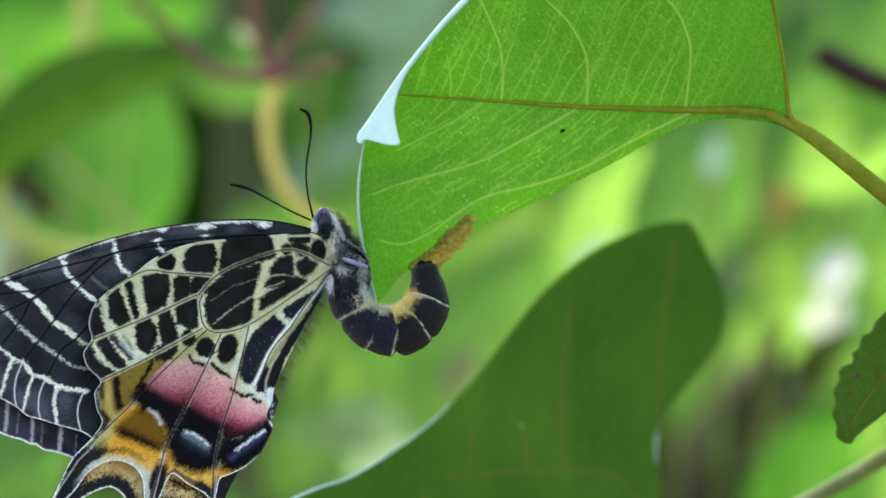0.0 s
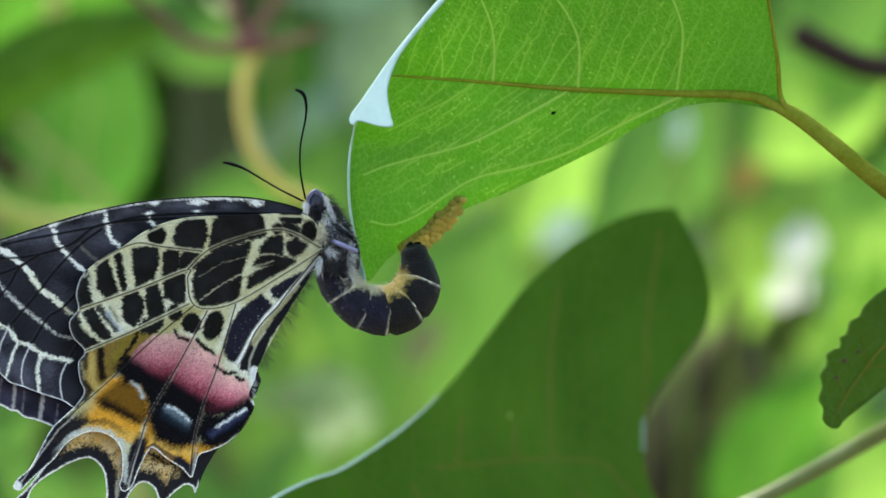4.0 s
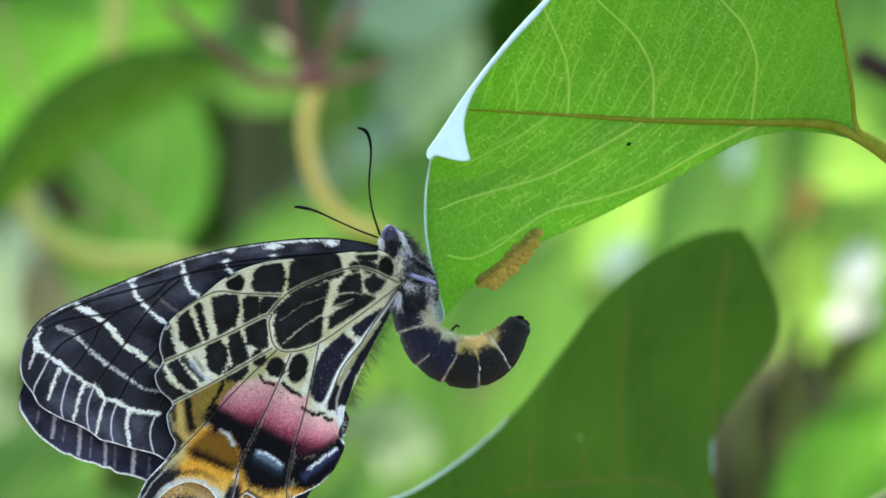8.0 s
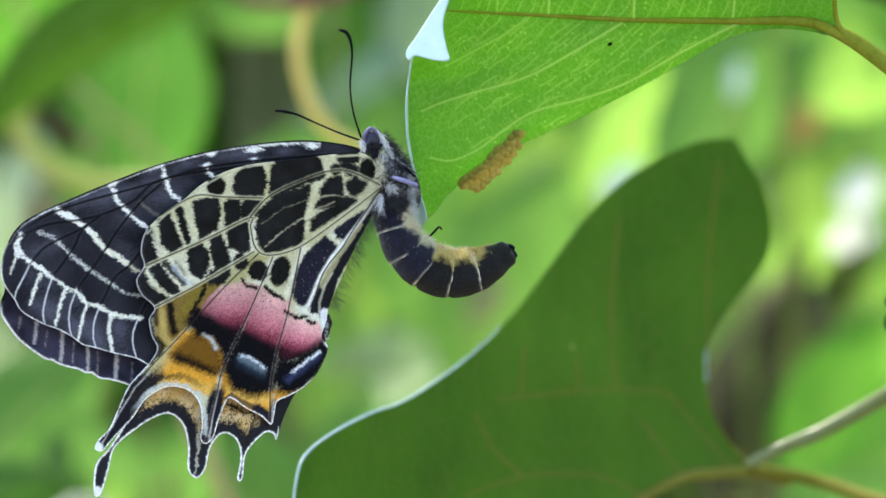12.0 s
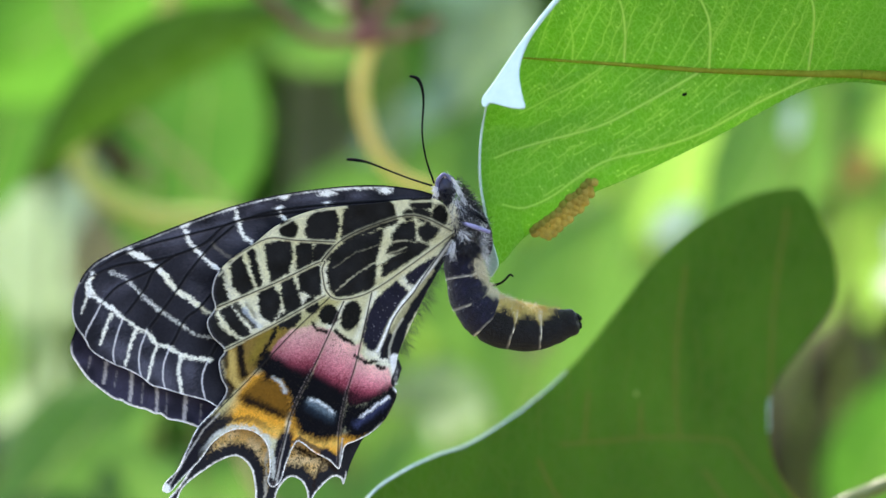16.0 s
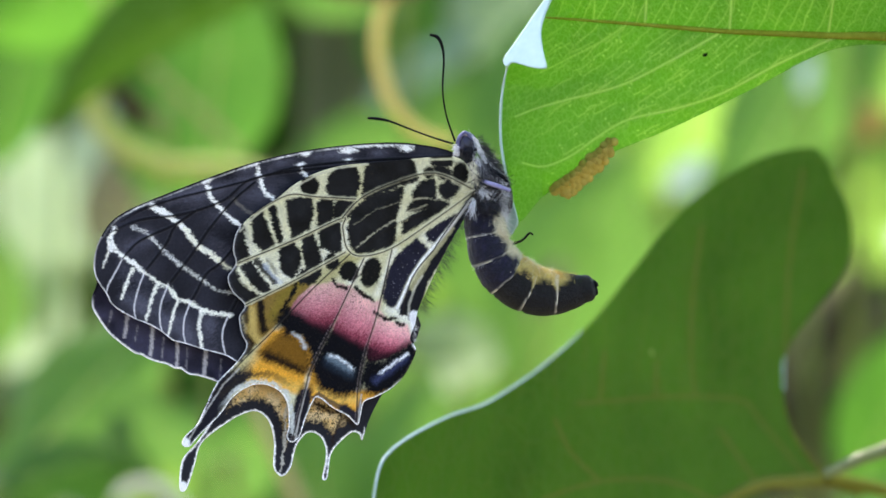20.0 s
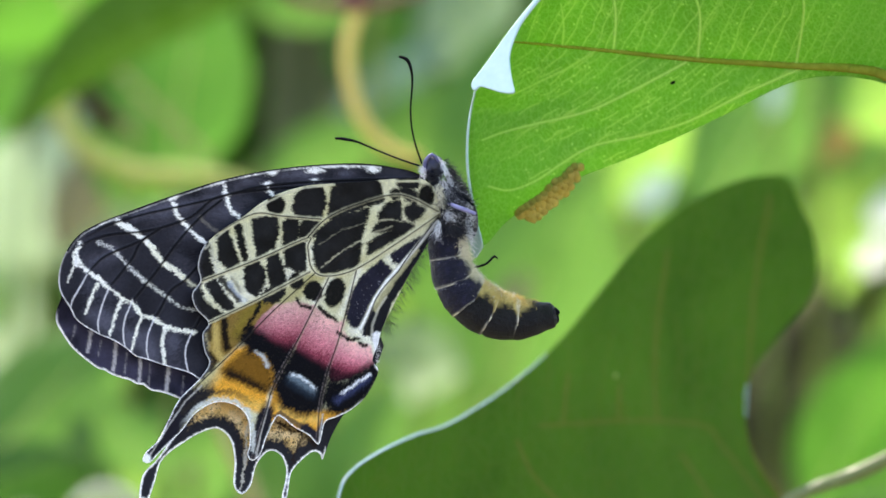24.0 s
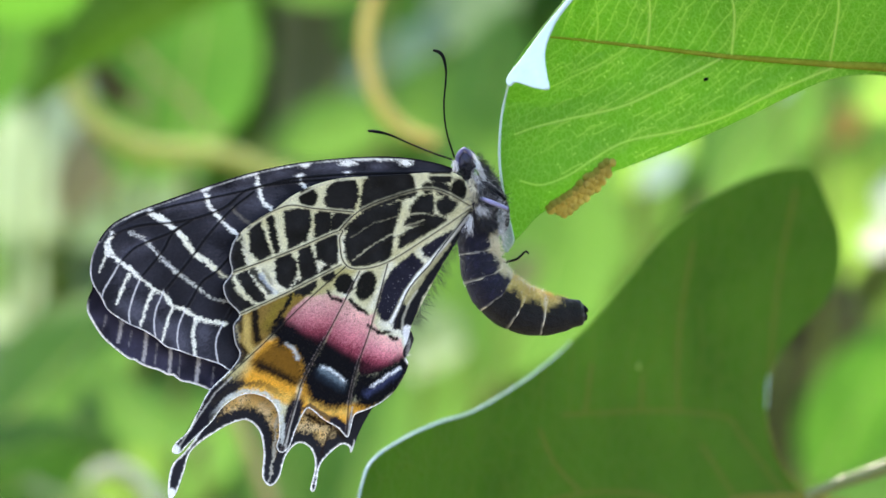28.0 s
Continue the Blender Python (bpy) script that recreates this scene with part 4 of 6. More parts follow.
def far_fore_paint(x, y):
    sp, fleck = combed(x, y, 45), grain(x, y, 1.8, 46)
    col = np.tile(np.array((0.020, 0.019, 0.034)), (len(x), 1))
    col = mix(col, np.clip(0.4 + 0.6 * grain(x, y, 22, 47), 0, 1), (0.052, 0.050, 0.092))
    for pts, w, k in (([(198, 550), (193, 577)], 1.0, 0.35), ([(226, 560), (221, 596)], 3.0, 0.6), ([(244, 577), (240, 603)], 1.0, 0.3), ([(271, 580), (267, 628)], 3.2, 0.75), ([(290, 598), (287, 634)], 1.0, 0.35),
                      ([(315, 606), (314, 648)], 2.8, 0.7), ([(332, 615), (330, 652)], 1.0, 0.25), ([(365, 620), (362, 664)], 3.2, 0.7), ([(392, 636), (390, 668)], 1.0, 0.3)):
        d, s = seg_dist(x, y, pts)
        col = mix(col, step(d - w + 2.0 * sp + fleck, 1.6) * k, (0.62, 0.60, 0.64))
    d, s = seg_dist(x, y, spline(FAR_RIM, 5))
    col = mix(col, step(d - 3.0 + 0.8 * fleck, 1.2) * np.clip((y - 520) / 30, 0, 1), (0.95, 0.95, 0.95))
    return mix(col, step(d - 3.0, 1.0) * np.clip((535 - y) / 20, 0, 1), (0.004, 0.004, 0.005))


far_forewing = thick(part("forewing", sheet("far_forewing", FAR_FORE, 2.4, lambda x, y: far_depth(x, y) + 0.001, BASE, far_fore_paint), M_WING, butterfly,
                          "rim of the other black forewing"), 0.00012)
far_hindwing = thick(part("hindwing", sheet("far_hindwing", FAR_HIND, 1.3, far_depth, BASE, far_hind_paint), M_WING, butterfly, "tails of the other hind wing, dark with white rims"), 0.00012)

# head, thorax, feelers and legs
rng = np.random.default_rng(5)
LOC = lambda x, y, d=0.012: at(x, y, d) - BASE
tilt = Matrix.Rotation(radians(62), 3, "Y")
thorax = part("thorax", blob((58 * U, 30 * U, 36 * U), 0.08, 2.5, 4, 2, LOC(868, 332, 0.0150), tilt), M_FUR_K, butterfly, "dark thorax under white fur")
head = part("head", blob((20 * U, 20 * U, 25 * U), 0.12, 3.0, 4, 3, LOC(826, 258)), M_HEAD, butterfly, "dark bluish head")
part("eye", blob((7.5 * U, 7 * U, 10.5 * U), 0.02, 2, 3, 4, LOC(826, 270, 0.0106)), M_EYE, head)
part("eye", blob((7.5 * U, 7 * U, 10.5 * U), 0.02, 2, 3, 5, LOC(826, 268, 0.0134)), M_EYE, head)
for k, dd in ((0, 0.0108), (1, 0.0128)):
    part("palp", tube(spline([LOC(812, 262, dd), LOC(812, 246, dd), LOC(824, 234, dd), LOC(836, 246, dd)], 5), [2 * U, 3.6 * U, 3.2 * U, 2 * U], 8), M_PALP, head)
feeler_up = part("antenna", tube(spline([LOC(806, 250, 0.0115), LOC(791, 206, 0.011), LOC(784, 160, 0.0105), LOC(786, 108, 0.010), LOC(783, 82, 0.010), LOC(775, 66, 0.010), LOC(761, 61, 0.010)], 8),
                     [1.9 * U, 1.6 * U, 1.6 * U, 1.9 * U, 2.7 * U, 3.4 * U, 2.0 * U], 8), M_HORN, head, "thin black feeler with a hooked club")
feeler_low = part("antenna", tube(spline([LOC(802, 254, 0.0135), LOC(766, 243, 0.015), LOC(728, 229, 0.017), LOC(692, 215, 0.018), LOC(668, 210, 0.018), LOC(651, 209, 0.018)], 8),
                     [1.9 * U, 1.6 * U, 1.6 * U, 2.0 * U, 3.2 * U, 2.0 * U], 8), M_HORN, head, "thin black feeler with a club")
leg = part("leg", tube(spline([LOC(856, 320, 0.0090), LOC(876, 327, 0.0076), LOC(904, 337, 0.0076)], 5), [2.8 * U, 4.4 * U, 3.0 * U], 8), M_LEG, butterfly, "lilac grey front leg gripping the leaf")
part("knee", blob((4 * U, 4 * U, 4 * U), 0.05, 2, 2, 6, LOC(857, 320, 0.0094)), M_FRINGE, leg)
part("leg", tube(spline([LOC(886, 436, 0.013), LOC(918, 428, 0.013), LOC(928, 422, 0.013), LOC(938, 412, 0.013), LOC(944, 416, 0.013)], 4), [2.4 * U, 2.2 * U, 2.0 * U, 1.5 * U], 6), M_HORN, butterfly, "black hind leg")
part("leg", tube(spline([LOC(868, 300, 0.0105), LOC(884, 308, 0.010), LOC(900, 322, 0.0098)], 5), [3.0 * U, 3.4 * U, 2.2 * U], 8), M_HORN, butterfly, "dark middle leg")


def fur_patch(name, cx, cy, rx, ry, turn, n, length, mat, parent, way, depth=0.0105, spread=0.6, label="", width=0.45):
    roots, ways, lens = [], [], []
    ca, sa = math.cos(radians(turn)), math.sin(radians(turn))
    for _ in range(n):
        r, a = math.sqrt(rng.random()), rng.random() * 6.283
        u, v = r * math.cos(a) * rx, r * math.sin(a) * ry
        roots.append(tuple(LOC(cx + u * ca - v * sa, cy + u * sa + v * ca, depth + 0.0012 * r * r)))
        w = np.array((way[0], -0.35, -way[1])) + rng.normal(size=3) * spread * np.array((1, 0.5, 1))
        ways.append(w)
        lens.append(length * U * (0.5 + rng.random()))
    return part(name, hair(roots, ways, lens, width * U, rng), mat, parent, label)


fur_patch("fur", 872, 298, 16, 46, -30, 900, 14, M_FUR_K, thorax, (0.5, 0.5), 0.0110, 0.7, "black thorax fur", 0.55)
fur_patch("fur", 868, 298, 14, 42, -30, 150, 15, M_FUR_G, thorax, (0.55, 0.5), 0.0104, 0.6, "grey thorax fur", 0.34)
fur_patch("fur", 850, 296, 6, 36, -24, 300, 12, M_FUR_W, thorax, (0.25, 0.85), 0.0100, 0.45, "white thorax fur", 0.34)
fur_patch("fur", 842, 308, 7, 26, -14, 480, 11, M_FUR_C, thorax, (0.0, 0.8), 0.0090, 0.45, "cream fur at the wing roots", 0.34)
fur_patch("fur", 868, 352, 26, 26, 0, 1100, 16, M_FUR_K, thorax, (0.2, 0.7), 0.0096, 0.7, "dark fur below the wing roots", 0.55)
fur_patch("fur", 886, 338, 16, 24, -10, 120, 17, M_FUR_G, thorax, (0.6, 0.6), 0.0092, 0.7, "grey white fur on the breast", 0.34)
fur_patch("fur", 856, 338, 13, 9, 25, 170, 18, M_FUR_W, thorax, (0.55, 0.7), 0.0086, 0.6, "silver tuft below the wing roots", 0.34)
fur_patch("fur", 890, 366, 6, 34, -14, 260, 15, M_FUR_G, thorax, (0.5, 0.6), 0.0098, 0.5, "grey white belly fur", 0.34)
fur_patch("fur", 880, 396, 9, 22, -18, 420, 15, M_FUR_C, thorax, (0.45, 0.6), 0.0098, 0.6, "cream belly fur", 0.36)
fur_patch("fur", 838, 362, 5, 14, 10, 120, 20, M_FUR_W, thorax, (-0.15, 0.9), 0.0086, 0.35, "pale hair streaks", 0.32)
fur_patch("fur", 848, 262, 4.5, 28, -27, 330, 10, M_FUR_W, head, (0.35, 0.75), 0.0100, 0.4, "white cheek fur", 0.36)
fur_patch("fur", 809, 264, 6, 11, 0, 200, 8, M_FUR_W, head, (-0.1, 0.75), 0.0098, 0.5, "white face fur", 0.36)
part("neck", blob((13 * U, 8 * U, 15 * U), 0.08, 3, 3, 6, LOC(831, 293, 0.0116)), M_FUR_K, head, "black neck")
fur_patch("fur", 828, 292, 8, 9, 0, 170, 8, M_FUR_K, head, (0.3, 0.5), 0.0104, 0.6, "short black neck fur", 0.4)
fur_patch("fur", 862, 272, 6, 34, -30, 380, 12, M_FUR_K, head, (0.7, 0.2), 0.0104, 0.6, "dark neck fur", 0.5)
fur_patch("fur", 828, 270, 14, 18, -20, 460, 7, M_FUR_K, head, (0.1, 0.3), 0.0100, 0.8, "short dark head fur", 0.5)
fur_patch("fur", 862, 322, 24, 34, -20, 640, 15, M_FUR_K, thorax, (0.4, 0.7), 0.0086, 0.7, "black hairs over the pale fur", 0.4)
fur_patch("fur", 866, 366, 16, 10, 10, 300, 14, M_FUR_K, thorax, (0.4, 0.6), 0.0086, 0.7, "black tuft before the abdomen", 0.5)
# long hairs along the inner edge of the hind wing
roots, ways, lens = [], [], []
for _ in range(420):
    k = rng.random()
    roots.append(tuple(LOC(836 - 96 * k + rng.normal() * 2, 352 + 196 * k, 0.0098)))
    ways.append((0.75 + rng.normal() * 0.3, rng.normal() * 0.3, -0.75 + rng.normal() * 0.35))
    lens.append((10 + 26 * rng.random()) * U)
part("hair", hair(roots, ways, lens, 0.3 * U, rng), M_FUR_K, hindwing, "fine dark hairs on the inner edge")
roots, ways, lens = [], [], []
for _ in range(90):
    k = rng.random()
    roots.append(tuple(LOC(731 + 3 * k + rng.normal() * 1.5, 552 + 52 * k + rng.normal() * 4, 0.0072)))
    ways.append((0.9, rng.normal() * 0.3, -0.3 + rng.normal() * 0.5))
    lens.append((4 + 7 * rng.random()) * U)
part("hair", hair(roots, ways, lens, 0.22 * U, rng), M_FUR_W, hindwing, "short white hairs")


# ---- the abdomen: rigid rings on a bending line ----
GIRTH = [30, 34, 38, 39, 37, 33, 13]
REST = [47, 49, 47, 48, 50, 67]
segments = []
for i in range(6):
    l, r0, r1 = REST[i], GIRTH[i], GIRTH[i + 1]
    verts, faces, cols = [], [], []
    rows, sides = 16, 28
    for a in range(rows + 1):
        s = -0.4 + 1.46 * a / rows
        if i < 5:
            r = (r0 + (r1 - r0) * s) * (1 + 0.09 * math.sin(math.pi * min(max(s, 0), 1)))
            if s < 0:
                r *= math.sqrt(max(1 - (s / 0.46) ** 2, 0.05))
            if s > 1:
                r *= 1 - 2.4 * (s - 1)
        else:
            q = min(max(s / 1.06, 0), 1)
            r = r0 * (1 - 0.15 * q - 0.30 * q ** 2) * (1 + 0.07 * math.sin(q * 15 + 1.0) * q) * math.sqrt(max(1 - (min(s, 0) / 0.46) ** 2, 0.05))
            if a == rows:
                r *= 0.7
        for b in range(sides):
            ang = 2 * math.pi * b / sides
            bulge = (1 + (0.0, 0.0, 0.08, 0.24, 0.26, 0.22)[i] * max(0.0, math.sin(ang)) ** 3 * (1 - 0.5 * max(s, 0) * (i == 5)))
            bump = bulge + 0.03 * noise.noise(Vector((s * 5, math.cos(ang) * 2, math.sin(ang) * 2 + i * 4)))
            verts.append((s * l * U, 0.86 * r * U * math.cos(ang) * bump, r * U * math.sin(ang) * bump))
            up = math.sin(ang) + 0.16 * noise.noise(Vector((s * 8, ang * 2, i * 3.0))) - 0.10
            hem = 0.46 - 0.62 * min(abs(s - 0.45) / 0.55, 1.0) ** 3 + (0.04 if i > 2 else 0.20)
            belly = min(max((up - hem) * 7, 0), 1)
            if i == 5:
                belly *= min(max((0.52 - s) * 6, 0), 1)
            ringline = (0.93 - 0.10 * max(0, math.sin(ang)) < s < 0.99) * (0.45 + 0.5 * noise.noise(Vector((ang * 4, s * 30, i)))) * (i < 5)
            base = np.array((0.008, 0.008, 0.026) if i < 3 else (0.0045, 0.0045, 0.005))
            base = base * (0.7 + 2.2 * max(0, noise.noise(Vector((s * 14, ang * 9, i * 5.0)))))
            tint = np.array((0.60, 0.54, 0.34) if i < 3 else (0.58, 0.45, 0.14))
            c = base * (1 - belly) + tint * belly
            c = c * (1 - max(ringline, 0)) + np.array((0.8, 0.78, 0.66)) * max(ringline, 0)
            cols.append((*c, 1.0))
    for a in range(rows):
        for b in range(sides):
            c = (b + 1) % sides
            faces.append((a * sides + b, a * sides + c, (a + 1) * sides + c, (a + 1) * sides + b))
    faces.append(tuple(range(sides))[::-1])
    faces.append(tuple(rows * sides + b for b in range(sides)))
    me = made("segment", verts, faces)
    ca = me.color_attributes.new("scales", "FLOAT_COLOR", "POINT")
    ca.data.foreach_set("color", np.array(cols).ravel())
    seg = part("abdomen_segment", me, M_BODY, butterfly, "black tip of the abdomen" if i == 5 else "black abdomen ring with a pale hind edge and yellow belly")
    segments.append(seg)
    # belly hair
    roots, ways, lens = [], [], []
    for _ in range((420, 420, 380, 760, 760, 420)[i]):
        s, ang = rng.random() * (1.05 if i < 5 else 0.6), math.pi / 2 + rng.normal() * 0.38
        r = (r0 + (r1 - r0) * s if i < 5 else r0 * (1 - 0.30 * s - 0.34 * s * s)) * (0.97, 0.97, 1.03, 1.16, 1.18, 1.12)[i]
        roots.append((s * l * U, -0.86 * r * U * math.cos(ang), r * U * math.sin(ang)))
        ways.append((0.35 + rng.normal() * 0.35, -0.6 * math.cos(ang) + rng.normal() * 0.2, 0.8 * math.sin(ang) + rng.normal() * 0.3))
        lens.append(((5 + 13 * rng.random()) if i < 2 else (4 + 9 * rng.random())) * U)
    part("belly_hair", hair(roots, ways, lens, 0.5 * U, rng), M_FUR_C if i < 3 else M_FUR_Y, seg, "short cream hair" if i < 3 else "short yellow hair")
    if 1 < i < 5:
        # a few longer cream bristles behind each ring
        roots, ways, lens = [], [], []
        for _ in range(150):
            s, ang = 0.15 + 0.6 * rng.random(), math.pi / 2 + rng.normal() * 0.3
            r = (r0 + (r1 - r0) * s) * (1.04, 1.16, 1.18)[i - 2]
            roots.append((s * l * U, -0.86 * r * U * math.cos(ang), r * U * math.sin(ang)))
            ways.append((0.2 + rng.normal() * 0.3, -0.5 * math.cos(ang), 0.9 * math.sin(ang) + rng.normal() * 0.2))
            lens.append((8 + 8 * rng.random()) * U)
        part("bristles", hair(roots, ways, lens, 0.3 * U, rng), M_FUR_C, seg, "pale cream bristles")
    roots, ways, lens = [], [], []
    for _ in range(420):
        s, ang = rng.random(), rng.random() * 6.283
        r = (r0 + (r1 - r0) * s if i < 5 else r0 * (1 - 0.30 * s - 0.34 * s * s)) * 0.98
        roots.append((s * l * U, 0.86 * r * U * math.cos(ang), r * U * math.sin(ang)))
        ways.append((0.8 + rng.normal() * 0.2, 0.4 * math.cos(ang), 0.4 * math.sin(ang)))
        lens.append((3 + 7 * rng.random()) * U)
    part("body_hair", hair(roots, ways, lens, 0.28 * U, rng), M_FUR_K if i > 1 else M_FUR_W, seg, "fine short hairs")
    if i == 5:
        part("egg_layer", blob((8 * U, 10 * U, 9 * U), 0.45, 6, 3, 8, (l * 1.03 * U, 0, 5 * U)), M_HORN, seg, "blunt black tip")
        part("tip_lobe", blob((9 * U, 11 * U, 7 * U), 0.4, 5, 3, 9, (l * 0.82 * U, 0, 13 * U)), M_HORN, seg, "small black lobe")
        part("tip_lobe", blob((8 * U, 9 * U, 7 * U), 0.4, 5, 3, 10, (l * 1.0 * U, 0, -7 * U)), M_HORN, seg, "small black lobe")
    else:
        # pale edge scales at the joint
        verts2, faces2 = [], []
        for b in range(sides):
            ang = 2 * math.pi * b / sides
            for s, k in ((0.948, 1.0), (0.970, 1.004), (0.992, 0.99)):
                r = (r0 + (r1 - r0) * s) * k * (1 + 0.05 * math.sin(math.pi * s))
                j = 0.03 * noise.noise(Vector((ang * 5, i, s)))
                verts2.append(((s + j) * l * U, 0.86 * r * U * math.cos(ang), r * U * math.sin(ang)))
        for b in range(sides):
            c = (b + 1) % sides
            if noise.noise(Vector((b * 0.9, i * 2.7, 0))) < -0.06:
                continue
            for k in (0, 1):
                faces2.append((b * 3 + k, c * 3 + k, c * 3 + k + 1, b * 3 + k + 1))
        part("ring_edge", made("ring_edge", verts2, faces2), M_FUR_C, seg, "pale broken line of scales")

# ---- the leaf that carries the butterfly ----
LEAF_AT = at(1648, 80, 0.02)


def leaf_depth(x, y):
    fold = np.clip((1010 - x) / 110, 0, 1) * np.clip((150 - y) / 120, 0, 1)
    rib = np.interp(x, [960, 1130, 1290, 1630], [31, 42, 55, 64])
    below, above = np.clip(y - rib, 0, None), np.clip(rib - y, 0, None)
    hem = np.clip(1 - ((325 - (x - 1000) * 0.511) - y) / 1.123 / 42, 0, 1) * (x > 960) * np.clip((1480 - x) / 80, 0, 1)
    cup = np.clip(x - 900, 0, 740)
    return 0.016 + 0.45 * U * cup * (1 - cup / 820) + 0.0012 * hem ** 2 + below * U * 0.32 - above * U * 0.75 - 0.026 * fold ** 1.5 + 0.0008 * np.sin(x / 70.0) * np.sin(y / 55.0)


leaf = empty("broad_leaf", LEAF_AT, "broad fresh green leaf with pale veins and a folded tip", "leaf")
LEAF = spline([(1130, -330), (1140, -200), (1100, -156), (1039, -92), (970, -8), (906, 84), (890, 165), (887, 235), (893, 290), (903, 345), (917, 393),
               (955, 353), (1000, 317), (1040, 291), (1080, 270), (1150, 242), (1217, 212), (1328, 158), (1400, 119), (1470, 88), (1540, 78), (1600, 84), (1640, 92), (1652, 70),
               (1648, 10), (1632, -90), (1618, -160), (1600, -330)], 6, True)
RIB = [(958, 30), (1000, 33), (1136, 43), (1286, 55), (1466, 62), (1560, 64), (1610, 70)]
SIDE_LONG = [[(1141, 41), (1144, -10), (1138, -60), (1118, -112), (1095, -165)], [(1291, 54), (1294, -20), (1282, -62), (1255, -105), (1195, -165), (1160, -230)], [(1466, 60), (1478, -35), (1470, -80), (1452, -118), (1410, -165), (1360, -230)], [(1270, 60), (1190, 105), (1100, 150), (1000, 177), (950, 191), (912, 206)], [(1476, 66), (1377, 112), (1280, 163), (1200, 190), (1112, 211), (1060, 240), (1010, 275), (962, 294), (925, 288)]]
SIDE_SHORT = [[(1108, 44), (1060, 75), (1008, 102), (955, 128)], [(1050, 38), (1052, 0), (1046, -40)]]
SIDE = SIDE_LONG + SIDE_SHORT
leaf_lines = [spline(v, 5) for v in SIDE]


def leaf_relief(x, y):
    d = np.full(x.shape, 1e9)
    for l in leaf_lines:
        d = np.minimum(d, seg_dist(x, y, l)[0])
    return 0.00045 * (1 - np.exp(-(d / 26.0) ** 2))


# finer veins: wavering cross veins that fan up from the midrib, long slanting ones below it, and short links between them
fine = []
rng = np.random.default_rng(11)


def rib_y(x):
    return float(np.interp(x, [960, 1130, 1290, 1630], [31, 42, 55, 64]))


def waver(x, y, dx, dy, n, weight, wide):
    line = [(x, y)]
    for _ in range(n):
        x, y = x + dx * (0.75 + 0.5 * rng.random()) + rng.normal() * abs(dy) * 0.16, y + dy * (0.75 + 0.5 * rng.random()) + rng.normal() * abs(dx) * 0.12
        line.append((x, y))
    fine.append((line, weight, wide))
    return line


x = 985.0
while x < 1640:
    line = waver(x, rib_y(x) - 2, 5.5 + 2 * rng.random(), -13, 7, 0.5 + 0.4 * rng.random(), 0.8)
    far = waver(*line[-1], 5.5, -13, 10, 0.5, 0.7)
    for p in line[1:] + far[1:]:
        for side in (-1, 1):
            if rng.random() < 0.7:
                twig = waver(p[0], p[1], side * 5.5, -2 - 6 * rng.random(), 2, 0.35 + 0.3 * rng.random(), 0.45)
                if rng.random() < 0.6:
                    waver(*twig[1], side * 2.5, 7 * (1 if rng.random() < 0.4 else -1), 2, 0.3 + 0.3 * rng.random(), 0.35)
    x += 19 + 12 * rng.random()
x = 960.0
while x < 1960:
    y = rib_y(min(x, 1630)) + 3
    for k in range(7):
        x0, y0 = x - k * 62 + rng.normal() * 5, y + k * 31 + rng.normal() * 4
        if x0 > 1640 or rng.random() < 0.3:
            continue
        line = waver(x0, y0, -11.5, 9.0 - 0.4 * k, 3, 0.45 + 0.45 * rng.random(), 0.7)
        for p in line[1:]:
            for side in (-1, 1):
                if rng.random() < 0.6:
                    waver(p[0], p[1], -2 + side * 3 * rng.random(), side * 5, 2, 0.3 + 0.3 * rng.random(), 0.4)
    x += 15 + 10 * rng.random()
# painted glints: pale dots where the finest veins catch the light
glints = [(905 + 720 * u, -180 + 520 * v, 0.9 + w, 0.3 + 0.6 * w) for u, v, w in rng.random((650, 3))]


def leaf_lines_paint(x, y):
    m = np.zeros(x.shape)
    for k, l in enumerate(leaf_lines):
        d, s = seg_dist(x, y, l)
        w = (1.9 if k < 5 else 1.3) * (1 - 0.5 * s)
        m = np.maximum(m, step(d - w, 1.8) * (1.0 if k < 5 else 0.7))
    order = np.argsort(x)
    xs, ys = x[order], y[order]
    soft = np.zeros(x.shape)
    for l, weight, wide in fine:
        lo, hi = np.searchsorted(xs, (min(p[0] for p in l) - 4, max(p[0] for p in l) + 4))
        near = lo + np.nonzero((ys[lo:hi] > min(p[1] for p in l) - 4) & (ys[lo:hi] < max(p[1] for p in l) + 4))[0]
        d, s = seg_dist(xs[near], ys[near], l)
        soft[near] = np.maximum(soft[near], step(d - wide, 1.3) * weight)
    # the glints go into the vein colour mask
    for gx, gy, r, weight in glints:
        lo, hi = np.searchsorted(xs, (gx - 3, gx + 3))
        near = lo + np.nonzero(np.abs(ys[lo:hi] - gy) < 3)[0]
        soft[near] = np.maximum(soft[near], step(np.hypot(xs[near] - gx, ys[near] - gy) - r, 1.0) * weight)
    # the tip end lies smoother
    fade = np.clip((xs - 920) / 90, 0.25, 1) * np.clip((1660 - xs) / 220, 0.35, 1)
    m[order] = np.maximum(m[order], soft * fade * np.where(ys > 60 + (xs - 960) * 0.04, 1.0, 0.9))
    return np.repeat(m[:, None], 3, 1)


def on_leaf(pts, lift=0.0, n=6):
    p = spline(pts, n)
    return at_many(p[:, 0], p[:, 1], leaf_depth(p[:, 0], p[:, 1]) - lift) - np.array(tuple(LEAF_AT))


